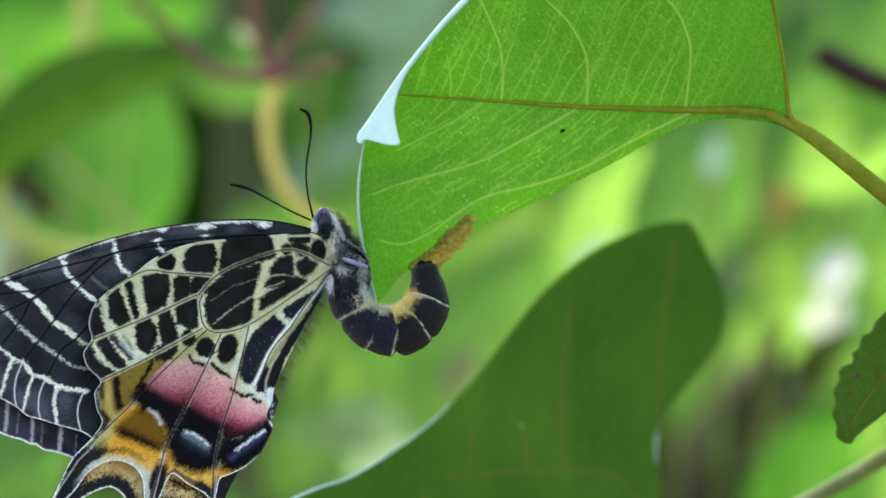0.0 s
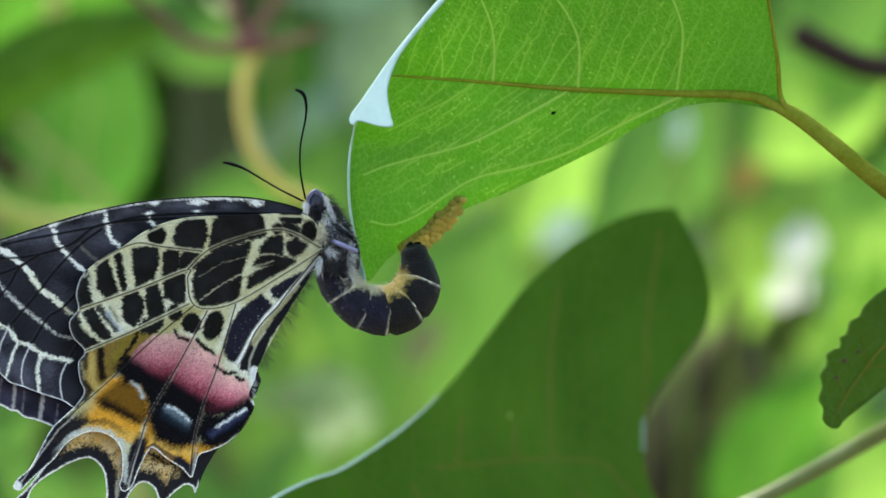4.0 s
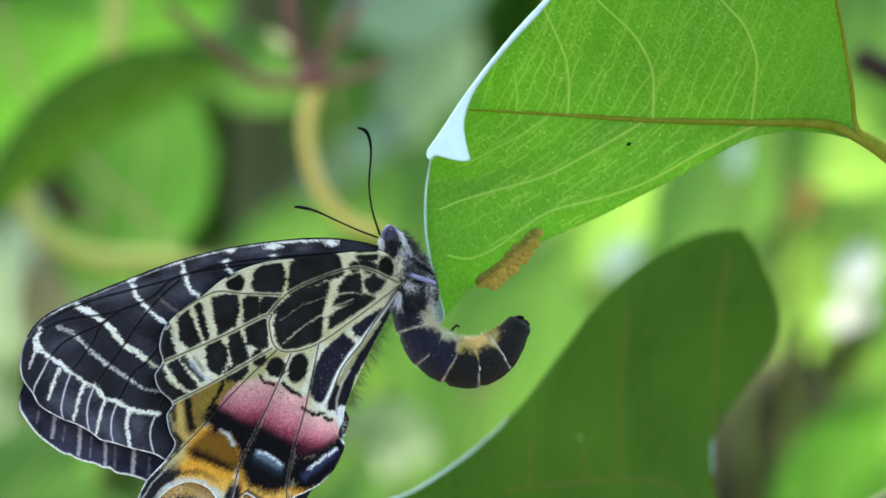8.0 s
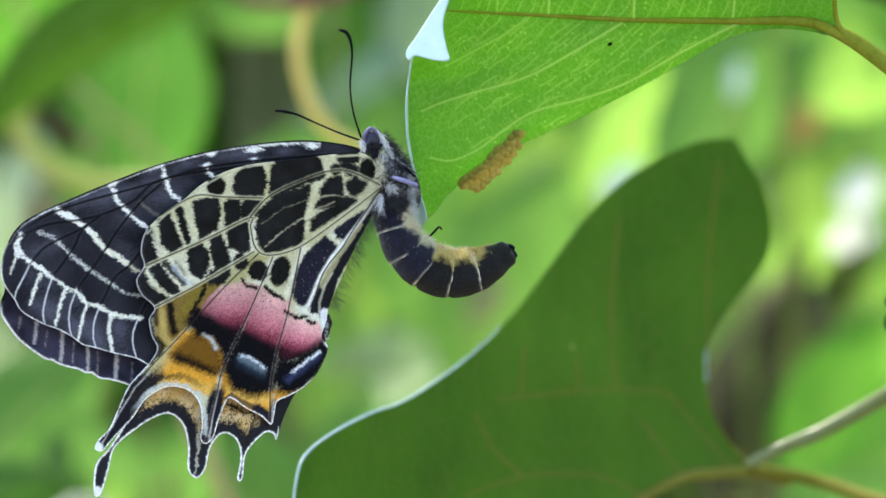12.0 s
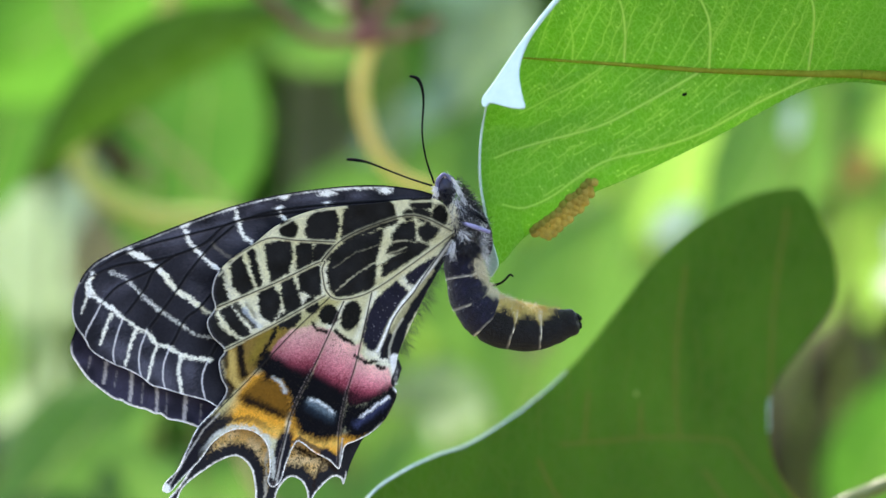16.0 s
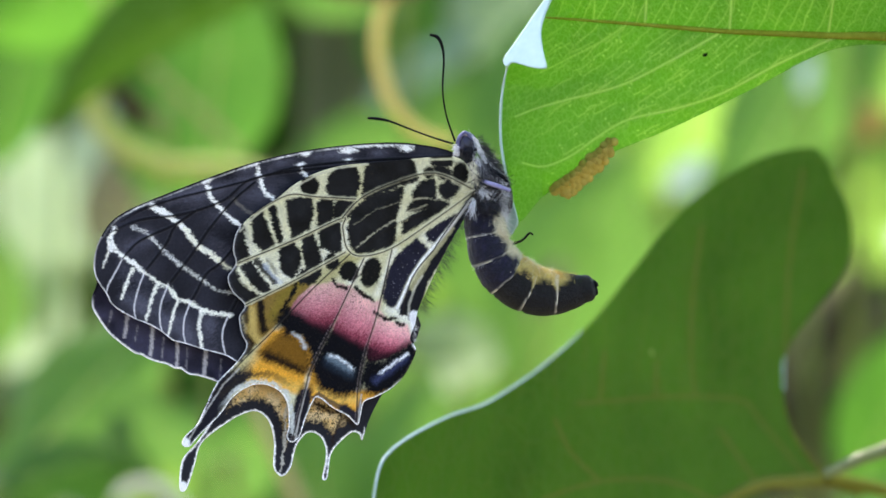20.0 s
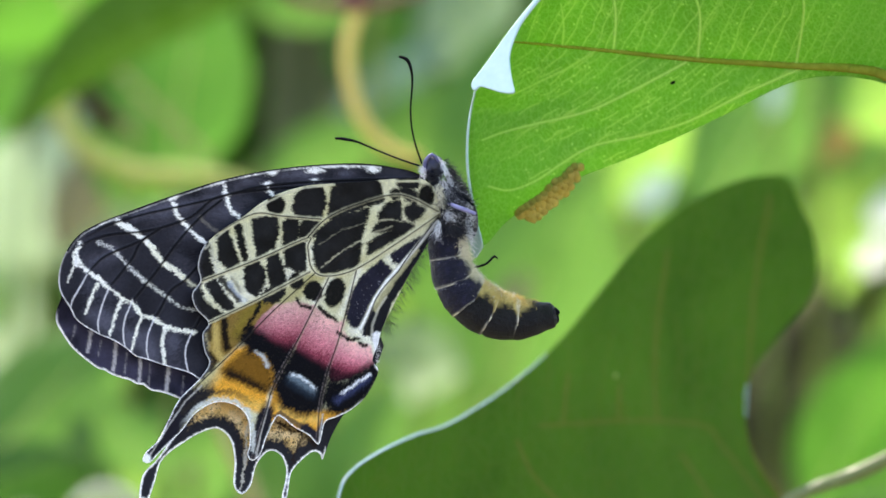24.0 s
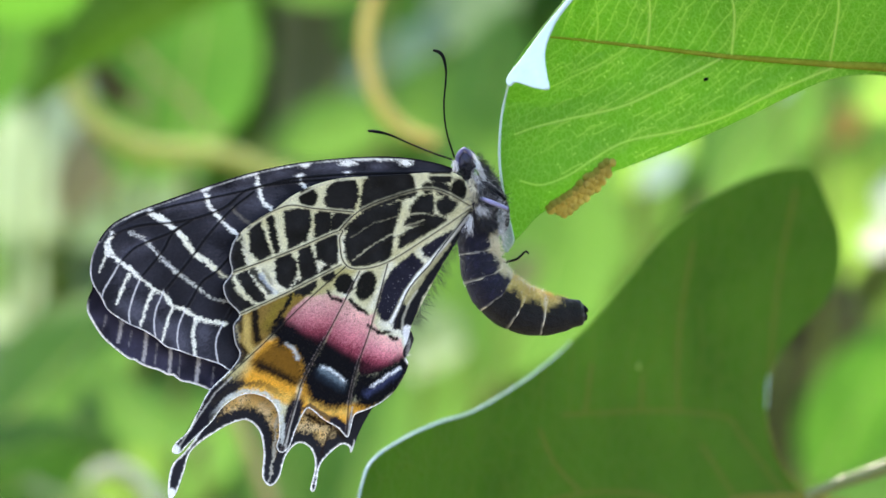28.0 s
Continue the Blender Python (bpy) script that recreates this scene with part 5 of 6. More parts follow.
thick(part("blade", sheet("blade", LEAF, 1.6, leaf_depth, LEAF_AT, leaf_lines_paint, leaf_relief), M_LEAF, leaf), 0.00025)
part("midrib", tube(on_leaf(RIB, 0.0001), [1.0 * U, 2.6 * U, 4.0 * U, 5.6 * U, 8.0 * U, 9.5 * U], 10), M_RIB, leaf, "brownish green midrib")
for k, v in enumerate(SIDE):
    if k < 5:
        part("side_vein", tube(on_leaf(v, -0.00002), [1.2 * U, 0.6 * U], 6), M_SIDE, leaf)
STALK = float(leaf_depth(np.array([1600.0]), np.array([68.0]))[0])
part("petiole", tube(np.array([tuple(at(x, y, d) - LEAF_AT) for x, y, d in spline([(1560, 65, STALK), (1610, 70, STALK), (1660, 92, STALK), (1710, 126, STALK), (1820, 216, 0.02), (1972, 340, 0.05)], 6)]),
                     [6.5 * U, 9.5 * U, 13 * U, 15 * U, 17 * U, 19 * U], 14), M_RIB, leaf, "smooth olive green leaf stalk")


def fold_depth(x, y):
    return leaf_depth(x, y) * 0 - 0.0145 + (971 - x) * U * 0.55 - (y - 60) * U * 0.5


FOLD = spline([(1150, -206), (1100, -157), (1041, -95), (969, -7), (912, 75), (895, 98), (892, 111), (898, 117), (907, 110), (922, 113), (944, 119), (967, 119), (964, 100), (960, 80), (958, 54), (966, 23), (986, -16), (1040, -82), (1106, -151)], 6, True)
# skylight on the fold is put into its pale colour
thick(part("folded_tip", sheet("folded_tip", FOLD, 1.8, fold_depth, LEAF_AT), M_WAX, leaf, "turned-over waxy leaf edge, its skylight shine painted pale"), 0.0003)
part("thick_edge", tube(on_leaf([(1668, 98), (1650, 66), (1646, 10), (1632, -90), (1620, -160)], 0.0), [6 * U, 4.5 * U, 3.4 * U, 3 * U], 8), M_RIB, leaf, "olive thickened leaf edge")
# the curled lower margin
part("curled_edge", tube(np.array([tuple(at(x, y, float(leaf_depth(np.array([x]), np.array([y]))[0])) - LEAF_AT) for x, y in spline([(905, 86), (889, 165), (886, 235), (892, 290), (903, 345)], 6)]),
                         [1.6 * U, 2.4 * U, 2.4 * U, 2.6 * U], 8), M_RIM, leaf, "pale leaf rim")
LIP = spline([(893, 312), (903, 342), (912, 370), (917, 394), (910, 408), (903, 416), (896, 398), (890, 368), (886, 338)], 6, True)
thick(part("curled_tip", sheet("curled_tip", LIP, 3.0, lambda x, y: 0.0150 + (905 - x) * U * 0.6 - (y - 350) * U * 0.05, LEAF_AT), M_LIP, leaf, "pale curled leaf point"), 0.0003)
tagged(part("speck", blob((5 * U, 2 * U, 3 * U), 0.3, 3, 2, 1, at(1248, 97, float(leaf_depth(np.array([1248.0]), np.array([97.0]))[0]) - 0.0003) - LEAF_AT, Matrix.Rotation(radians(-25), 3, "Y")), M_HORN, leaf), "tiny black speck on the leaf")

# ---- the batch of eggs ----
rng = np.random.default_rng(3)
eggs = empty("egg_cluster", at(1025, 300, 0.018), "cluster of round amber yellow eggs glued under the leaf edge", "eggs")
egg_mesh = blob((9.6 * U, 8.0 * U, 9.2 * U), 0.03, 2, 2, 4)
egg_mesh.materials.append(M_EGG)
M_EGG_IN = leaf_material("covered_eggs", (0.40, 0.38, 0.06), (0.54, 0.50, 0.11), (0.58, 0.54, 0.07), 0.45, 0.5, 0.2, 2000.0, (0.4, 0.42, 0.1), 0.1, 300.0)
inner_mesh = egg_mesh.copy()
inner_mesh.materials[0] = M_EGG_IN
for row, off in enumerate((-1, 8, 17, 25)):
    for k in range(12):
        s = (k + 0.5 * (row % 2)) / 11.5
        if row == 2 and not 0.03 < s < 0.9 or row == 3 and not 0.10 < s < 0.74:
            continue
        x = 976 + 106 * s + off * 0.62 + rng.normal() * 1.5
        y = 337 - 92 * s + off * 0.75 + rng.normal() * 1.5
        e = new("egg", egg_mesh if row else inner_mesh)
        e.parent = eggs
        e.location = at(x, y, float(leaf_depth(np.array([x]), np.array([y]))[0]) + 0.00030 - 0.00020 * row) - at(1025, 300, 0.018)
        e.rotation_euler = (rng.random() * 3, rng.random() * 3, rng.random() * 3)

# ---- the darker leaf behind ----
OLD_AT = at(1440, 850, 0.19)


def old_depth(x, y):
    return 0.07 + (x - 690) * 0.000165 + 0.012 * np.sin((y - 300) / 200.0) * np.clip((x - 900) / 400, -1, 1) * 0.4


old = empty("dark_leaf", OLD_AT, "large dull dark green leaf, its rim painted pale blue as skylit", "leaf")
OLD = spline([(640, 1100), (650, 960), (658, 880), (668, 836), (690, 795), (740, 760), (800, 731), (860, 710), (940, 660), (1000, 612), (1060, 552), (1130, 464),
              (1190, 388), (1260, 326), (1330, 286), (1385, 266), (1430, 261), (1449, 266), (1474, 314), (1499, 370), (1506, 430), (1490, 485), (1440, 548), (1400, 602), (1386, 650),
              (1384, 706), (1398, 760), (1430, 812), (1462, 846), (1440, 852), (1390, 852), (1339, 858), (1271, 890), (1197, 938), (1100, 1000), (900, 1080), (760, 1110)], 6, True)
OLD_VEINS = [[(1430, 850), (1340, 740), (1310, 708), (1200, 700), (1100, 706), (1020, 712)], [(1240, 400), (1225, 520), (1222, 640), (1228, 700)], [(1160, 640), (1158, 700)], [(1068, 620), (1060, 705)],
             [(1271, 890), (1180, 850), (1060, 850), (960, 880)], [(1060, 850), (1010, 800), (980, 740)], [(1339, 858), (1300, 800), (1270, 760)], [(1420, 300), (1400, 420), (1390, 540), (1388, 640)]]
old_lines = [spline(v, 5) for v in OLD_VEINS]
rng = np.random.default_rng(29)
old_fine = []
for k in range(9):
    x, y = 985 + 46 * k + rng.normal() * 5, 704 + rng.normal() * 3
    old_fine.append(spline([(x, y), (x - 3 + rng.normal() * 4, y - 50), (x + 4 + rng.normal() * 5, y - 105), (x + 2 + rng.normal() * 6, y - 150 - 60 * rng.random())], 4))
for k in range(150):
    x, y = 720 + 660 * rng.random(), 560 + 330 * rng.random()
    l = 14 + 26 * rng.random()
    old_fine.append(np.array([(x, y), (x + l * 0.5 + rng.normal() * 3, y - l * 0.45 + rng.normal() * 3), (x + l * 0.9, y - l)]))


def old_paint(x, y):
    m = np.zeros(x.shape)
    for l in old_lines:
        d, s = seg_dist(x, y, l)
        m = np.maximum(m, step(d - 2.5, 3.5) * 0.9)
    for k, l in enumerate(old_fine):
        near = (np.abs(x - l[:, 0].mean()) < 40) & (np.abs(y - l[:, 1].mean()) < 130)
        d, s = seg_dist(x[near], y[near], l)
        m[near] = np.maximum(m[near], step(d - 1.0, 3.0) * (0.42 if k < 9 else 0.16))
    return np.repeat(m[:, None], 3, 1)


thick(part("blade", sheet("blade", OLD, 3.6, old_depth, OLD_AT, old_paint), M_DARK, old), 0.0003)


def on_old(pts, lift=0.0003, n=6):
    p = spline(pts, n)
    return at_many(p[:, 0], p[:, 1], old_depth(p[:, 0], p[:, 1]) - lift) - np.array(tuple(OLD_AT))


# rim highlights laid on as thin pale tubes
part("rim", tube(on_old([(640, 1090), (650, 960), (668, 836), (690, 795), (740, 760), (800, 731), (860, 710), (940, 660), (1000, 612), (1030, 583)], 0.0005), [2.2 * U, 2.2 * U, 2.4 * U, 1.8 * U, 0.6 * U], 8), M_RIM, old, "leaf rim with its skylight painted pale blue green")
part("rim", tube(on_old([(1388, 625), (1384, 650), (1386, 690)], 0), [1.5 * U, 4 * U, 1.5 * U], 8), M_RIM, old, "painted highlight on the rim")
M_OLDVEIN = plain("old_leaf_vein", (0.14, 0.145, 0.014), (0.22, 0.22, 0.03), 900, 0.7, 0.1)
part("midrib", tube(on_old([(1520, 866), (1462, 850), (1390, 852), (1339, 858), (1271, 890), (1197, 938), (1100, 1000)], 0.0002), [16 * U, 15 * U, 12 * U, 7 * U], 10), M_OLDVEIN, old, "olive brown midrib along the lower edge")
part("speck", blob((4 * U, 2 * U, 7 * U), 0.3, 3, 2, 2, at(1153, 623, float(old_depth(np.array([1153.0]), np.array([623.0]))[0]) - 0.0006) - OLD_AT), M_SIDE, old, "pale fleck")

# ---- the small leaf beside, the twig ----
M_MATE = leaf_material("holed_leaf", (0.055, 0.12, 0.012), (0.10, 0.19, 0.022), (0.16, 0.30, 0.015), 0.4, 0.6, 0.12, 420.0, (0.16, 0.28, 0.09), 0.2)
MATE_AT = at(1900, 420, 0.05)
mate = empty("small_leaf", MATE_AT, "small dark green leaf with a nibbled edge", "leaf")
MATE = spline([(1737, 655), (1722, 640), (1724, 622), (1715, 604), (1722, 580), (1718, 562), (1730, 540), (1728, 526), (1742, 516), (1756, 512), (1752, 496), (1764, 488), (1770, 466), (1786, 458), (1796, 438), (1830, 410), (1900, 372), (1960, 380), (1950, 450), (1880, 540), (1810, 600), (1760, 640), (1750, 654)], 5, True)
mate_depth = lambda x, y: 0.045 + (x - 1720) * 0.00004
thick(part("blade", sheet("blade", MATE, 6.0, mate_depth, MATE_AT), M_MATE, mate), 0.0003)
p = spline([(1742, 632), (1790, 560), (1850, 490), (1985, 372)], 6)
part("midrib", tube(at_many(p[:, 0], p[:, 1], mate_depth(p[:, 0], p[:, 1]) - 0.0004) - np.array(tuple(MATE_AT)), [1.6 * U, 3 * U], 6), M_OLDVEIN, mate)
for x, y, r in ((1760, 536, 4), (1746, 566, 3), (1785, 520, 3)):
    part("hole", blob((r * U, 1.2 * U, r * 1.3 * U), 0.4, 4, 2, r, at(x, y, float(mate_depth(x, y)) - 0.0004) - MATE_AT), M_BARK, mate, "brown nibbled hole")
for a, b in (((1765, 598), (1745, 560)), ((1800, 545), (1790, 490)), ((1800, 548), (1850, 545)), ((1850, 490), (1850, 430))):
    p = spline([a, b], 6)
    part("side_vein", tube(at_many(p[:, 0], p[:, 1], mate_depth(p[:, 0], p[:, 1]) - 0.0003) - np.array(tuple(MATE_AT)), [1.3 * U, 0.6 * U], 5), M_OLDVEIN, mate)


def branch(name, pts, d, radii, mat, label, category, sides=12, foot=False):
    """A stalk along points of the drawing grid at depth d (or d per point)."""
    ds = d if isinstance(d, (list, tuple)) else [d] * len(pts)
    q = spline([(x, y, e) for (x, y), e in zip(pts, ds)], 8)
    o = at(*pts[0], ds[0])
    ob = part(name, tube(np.array([tuple(at(x, y, e) - o) for x, y, e in q]), [r * U * (1 + ds[0] / 0.7) for r in radii], sides), mat)
    ob.location = o
    if foot:
        # the lower length of the stalk, down into the ground
        e = at(*pts[-1], ds[-1])
        part("foot", tube([e - o, Vector((e.x, e.y + 0.02, 0.5)) - o, Vector((e.x, e.y + 0.03, -0.08)) - o], [radii[-1] * U * (1 + ds[0] / 0.7)], sides), mat, ob)
    return tagged(ob, label, category)


shrub = branch("shrub_stem", [(1950, -700), (1970, 100), (1985, 380), (1990, 700), (1970, 1300), (1950, 1900)], [0.05, 0.05, 0.05, 0.07, 0.1, 0.12], [22, 30, 36, 42], M_STEM, "green main stem of the shrub that bears the leaves", "stem", foot=True)
part("petiole", tube(np.array([tuple(at(x, y, d) - OLD_AT) for x, y, d in spline([(1464, 846, 0.196), (1529, 859, 0.2), (1597, 878, 0.2), (1720, 915, 0.18), (1860, 900, 0.12), (1988, 780, 0.075)], 6)]), [14 * U, 15 * U, 16 * U], 10), M_OLDVEIN, old)
part("rim", tube(on_old([(1384, 700), (1398, 760), (1430, 812), (1464, 848)], 0), [1.5 * U, 4 * U, 6 * U], 8), M_OLDVEIN, old, "olive brown rim")
branch("twig", [(1458, 842), (1525, 812), (1594, 786), (1712, 725), (1840, 653), (1988, 565)], [0.14, 0.14, 0.14, 0.135, 0.12, 0.06], [9, 13, 15, 17], M_TWIG, "smooth pale green twig behind the dark leaf", "twig")

# ---- the undergrowth behind, far out of focus ----
def blade_mesh(length, width, bend, seed, tip=0.35, sweep=0.0):
    """A leaf blade with a pointed end, cupped along its midrib and bent down its length; root at the origin, along +x, facing -y."""
    rows, cols = 18, 8
    verts, faces = [], []
    for a in range(rows + 1):
        s = a / rows
        w = width * 0.5 * (math.sin(math.pi * min(s, 1) ** (1 - 0.35 * tip)) ** 0.85) * (1 - tip * 0.25 * s) + width * 0.012
        for b in range(cols + 1):
            v = 2 * b / cols - 1
            wob = 0.05 * width * noise.noise(Vector((s * 4, v * 1.5, seed * 7.7)))
            verts.append((s * length, 0.14 * width * v * v - 0.05 * width + wob + bend * length * (s * s), v * w * (1 + 0.06 * noise.noise(Vector((s * 6, seed, v)))) + 4 * sweep * length * s * (1 - s)))
    for a in range(rows):
        for b in range(cols):
            k = a * (cols + 1) + b
            faces.append((k, k + 1, k + cols + 2, k + cols + 1))
    return made("blade", verts, faces)


# sunlight is put into this brighter, yellower copy of the green leaf
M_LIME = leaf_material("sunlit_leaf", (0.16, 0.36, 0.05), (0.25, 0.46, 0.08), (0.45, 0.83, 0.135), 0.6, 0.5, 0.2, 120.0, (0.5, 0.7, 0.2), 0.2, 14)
M_GREEN = leaf_material("green_leaf", (0.07, 0.2, 0.027), (0.115, 0.27, 0.045), (0.2, 0.46, 0.078), 0.5, 0.55, 0.24, 120.0, (0.3, 0.5, 0.15), 0.2, 14)
# a darkened copy, with the shade in its colour
M_DEEP = leaf_material("shade_leaf", (0.025, 0.08, 0.012), (0.05, 0.13, 0.02), (0.05, 0.2, 0.015), 0.35, 0.5, 0.35, 120.0, (0.12, 0.24, 0.06), 0.2, 14)
# near-white colour stands for blurred bright highlights in the leaves
M_PALE = leaf_material("highlight_leaf", (0.6, 0.7, 0.55), (0.8, 0.85, 0.75), (0.92, 0.96, 0.88), 0.75, 0.5, 0.1, 120.0, (0.8, 0.85, 0.7), 0.2, 14)
M_RUST = leaf_material("rusty_leaf", (0.3, 0.16, 0.06), (0.42, 0.26, 0.1), (0.6, 0.4, 0.12), 0.4, 0.6, 0.3, 120.0, (0.4, 0.3, 0.15), 0.2, 14)
# grey brown that stands for deep shade between the leaves
M_SERE = leaf_material("dark_gap_leaf", (0.085, 0.085, 0.032), (0.165, 0.155, 0.065), (0.1, 0.1, 0.05), 0.2, 0.7, 0.2, 120.0, (0.16, 0.14, 0.1), 0.2, 14)
# sky sheen mixed into the green
M_BLUE = leaf_material("blue_green_leaf", (0.12, 0.2, 0.15), (0.2, 0.3, 0.24), (0.2, 0.4, 0.25), 0.3, 0.35, 0.6, 120.0, (0.25, 0.35, 0.3), 0.2, 14)
# whitish haze is mixed into this leaf colour
M_MINT = leaf_material("hazy_mint_leaf", (0.36, 0.50, 0.30), (0.5, 0.62, 0.42), (0.56, 0.78, 0.44), 0.5, 0.4, 0.5, 120.0, (0.5, 0.6, 0.4), 0.2, 14)
# dark green that holds the long leaf's shade
M_SHADE = leaf_material("broad_shade_leaf", (0.036, 0.10, 0.012), (0.06, 0.14, 0.018), (0.07, 0.2, 0.012), 0.35, 0.7, 0.08, 120.0, (0.16, 0.28, 0.08), 0.2, 14)
M_TURF = leaf_material("smooth_leaf", (0.05, 0.17, 0.022), (0.082, 0.225, 0.036), (0.12, 0.38, 0.045), 0.5, 0.6, 0.12, 120.0, (0.3, 0.4, 0.12), 0.2, 14)
M_VIVID = leaf_material("vivid_leaf", (0.06, 0.21, 0.020), (0.095, 0.27, 0.032), (0.15, 0.46, 0.045), 0.55, 0.6, 0.12, 120.0, (0.3, 0.5, 0.12), 0.2, 14)
# reflected sky put into a pale blue leaf colour
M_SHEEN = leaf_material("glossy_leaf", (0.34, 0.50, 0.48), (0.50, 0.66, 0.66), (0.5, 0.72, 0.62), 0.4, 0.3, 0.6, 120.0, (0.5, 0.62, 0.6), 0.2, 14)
M_FRESH = leaf_material("fresh_leaf", (0.12, 0.28, 0.035), (0.20, 0.37, 0.06), (0.32, 0.60, 0.09), 0.55, 0.5, 0.3, 120.0, (0.45, 0.5, 0.15), 0.2, 14)
# duller grey green, also with haze in the colour
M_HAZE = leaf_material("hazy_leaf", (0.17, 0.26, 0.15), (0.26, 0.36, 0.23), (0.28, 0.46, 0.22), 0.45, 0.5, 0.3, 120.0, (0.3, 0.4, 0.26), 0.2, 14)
M_DUN = leaf_material("dun_leaf", (0.15, 0.145, 0.085), (0.24, 0.225, 0.14), (0.22, 0.22, 0.12), 0.3, 0.6, 0.2, 120.0, (0.25, 0.23, 0.15), 0.2, 14)
M_UMBER = leaf_material("umber_leaf", (0.030, 0.026, 0.012), (0.060, 0.050, 0.025), (0.05, 0.045, 0.02), 0.2, 0.7, 0.1, 120.0, (0.07, 0.06, 0.03), 0.2, 14)
LEAF_KINDS = {"dun": (M_DUN, "grey brown leaf of the undergrowth"), "umber": (M_UMBER, "dark brown dead leaf in the shade"), "haze": (M_HAZE, "grey green leaf, dulled by painted haze"), "sheen": (M_SHEEN, "leaf painted pale blue for the sky on its gloss"), "fresh": (M_FRESH, "fresh light green leaf of the undergrowth"), "turf": (M_TURF, "smooth even green leaf of the undergrowth"), "vivid": (M_VIVID, "vivid grass green leaf, blurred by distance"), "shade": (M_SHADE, "long dull green leaf in the shade"), "mint": (M_MINT, "pale grey green leaf of the undergrowth with painted haze"), "lime": (M_LIME, "bright yellow green sunlit leaf, blurred by distance"), "green": (M_GREEN, "mid green leaf of the undergrowth"),
              "deep": (M_DEEP, "dark green shaded leaf of the undergrowth"), "pale": (M_PALE, "whitish leaf painted as a blurred highlight"),
              "rust": (M_RUST, "reddish brown dying leaf"), "sere": (M_SERE, "grey brown leaf added to fill a deeply shaded gap"), "blue": (M_BLUE, "bluish green leaf, a sky sheen painted into its colour")}


def bush_leaf(x, y, d, length, width, turn, kind, pitch=20, bend=0.1, yaw=0, to=None, sweep=0.0):
    """A leaf centred on the drawing grid at depth d; turn: degrees from the right, anticlockwise; pitch: its top leans to the viewer."""
    bush_leaf.count += 1
    mat, label = LEAF_KINDS[kind]
    k = U * (1 + d / 0.7)
    me = blade_mesh(length * k, width * k, bend, bush_leaf.count, sweep=sweep)
    ob = tagged(new("bush_leaf"), label, "leaf", "leaves of the undergrowth")
    b = part("blade", me, mat, ob)
    r = tube([(-0.12 * length * k, 0.02 * width * k, 0)] + [(s * length * k, (0.0 - 0.055) * width * k + bend * length * k * s * s, 4 * sweep * length * k * s * (1 - s)) for s in np.linspace(0.02, 0.97, 9)],
             [0.014 * width * k + 0.004 * length * k, 0.004 * width * k], 6)
    part("midrib", r, mat if kind == "shade" else M_SIDE, ob)
    m = Matrix.Translation(at(x, y, d)) @ Matrix.Rotation(radians(pitch), 4, "X") @ Matrix.Rotation(radians(yaw), 4, "Z") @ Matrix.Rotation(radians(-turn), 4, "Y") @ Matrix.Translation((-0.5 * length * k, 0, 0))
    ob.matrix_basis = m
    # its thin shoot comes up from the ground
    foot = m @ Vector((-0.1 * length * k, 0.02 * width * k, 0))
    back = m.inverted()
    line = spline([foot, foot + Vector((0.004, 0.02, -0.05)), Vector((foot.x * 1.1, foot.y + 0.15, 0.6)), Vector((foot.x * 1.15, foot.y + 0.2, -0.07))], 5)
    if to is not None:
        line = spline([foot, foot.lerp(to, 0.5), to], 5)
    part("shoot", tube([back @ Vector(q) for q in line], [0.0012, 0.0025], 6), M_STEM, ob)
    return ob


bush_leaf.count = 0
bush_leaf(306, 98, 0.8, 590, 138, 213, "shade", 14, 0.04, to=at(640, -60, 0.75), sweep=-0.12)
bush_leaf(376, 130, 1.25, 400, 250, 82, "turf", 10)
bush_leaf(330, 230, 1.5, 330, 260, 60, "turf", 15)
bush_leaf(226, 196, 1.2, 120, 60, 130, "umber", 14)
bush_leaf(120, -40, 1.62, 420, 260, 30, "vivid", 10)
bush_leaf(330, -110, 1.75, 420, 260, 10, "vivid", 14)
bush_leaf(20, 130, 1.75, 380, 170, 75, "turf", 8)
bush_leaf(-90, 60, 1.88, 380, 200, 60, "turf", 8)
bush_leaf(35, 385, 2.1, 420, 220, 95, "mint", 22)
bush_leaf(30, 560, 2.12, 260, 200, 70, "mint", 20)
bush_leaf(-60, 540, 2, 320, 220, 80, "green", 20)
# grey brown leaf put in for the shadowed gap below the olive stalk
bush_leaf(195, 350, 2.0, 240, 105, 70, "dun", 20)
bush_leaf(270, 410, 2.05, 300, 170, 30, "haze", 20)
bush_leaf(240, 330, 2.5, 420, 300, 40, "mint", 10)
bush_leaf(160, 690, 1.12, 420, 220, 50, "green", -14)
bush_leaf(300, 765, 1.0, 200, 110, 140, "green", 16, sweep=0.1)
bush_leaf(85, 900, 1.15, 330, 170, 30, "deep", 5)
bush_leaf(95, 842, 1.05, 240, 110, 20, "deep", 6)
bush_leaf(225, 800, 1.1, 150, 84, 115, "deep", 6)
bush_leaf(250, 900, 1.2, 300, 160, 60, "fresh", 12)
bush_leaf(270, 790, 1.5, 240, 150, 20, "green", 5)
bush_leaf(400, 840, 1.38, 300, 170, 60, "green", 25)
bush_leaf(60, 860, 1.38, 340, 190, 20, "green", 0)
bush_leaf(560, 860, 1.5, 320, 200, 100, "green", 15)
bush_leaf(700, 840, 1.5, 380, 180, 70, "green", 10)
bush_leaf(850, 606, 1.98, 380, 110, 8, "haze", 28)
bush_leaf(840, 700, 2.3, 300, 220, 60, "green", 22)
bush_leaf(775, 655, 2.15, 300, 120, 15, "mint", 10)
bush_leaf(690, 640, 2.0, 300, 150, 75, "green", 14)
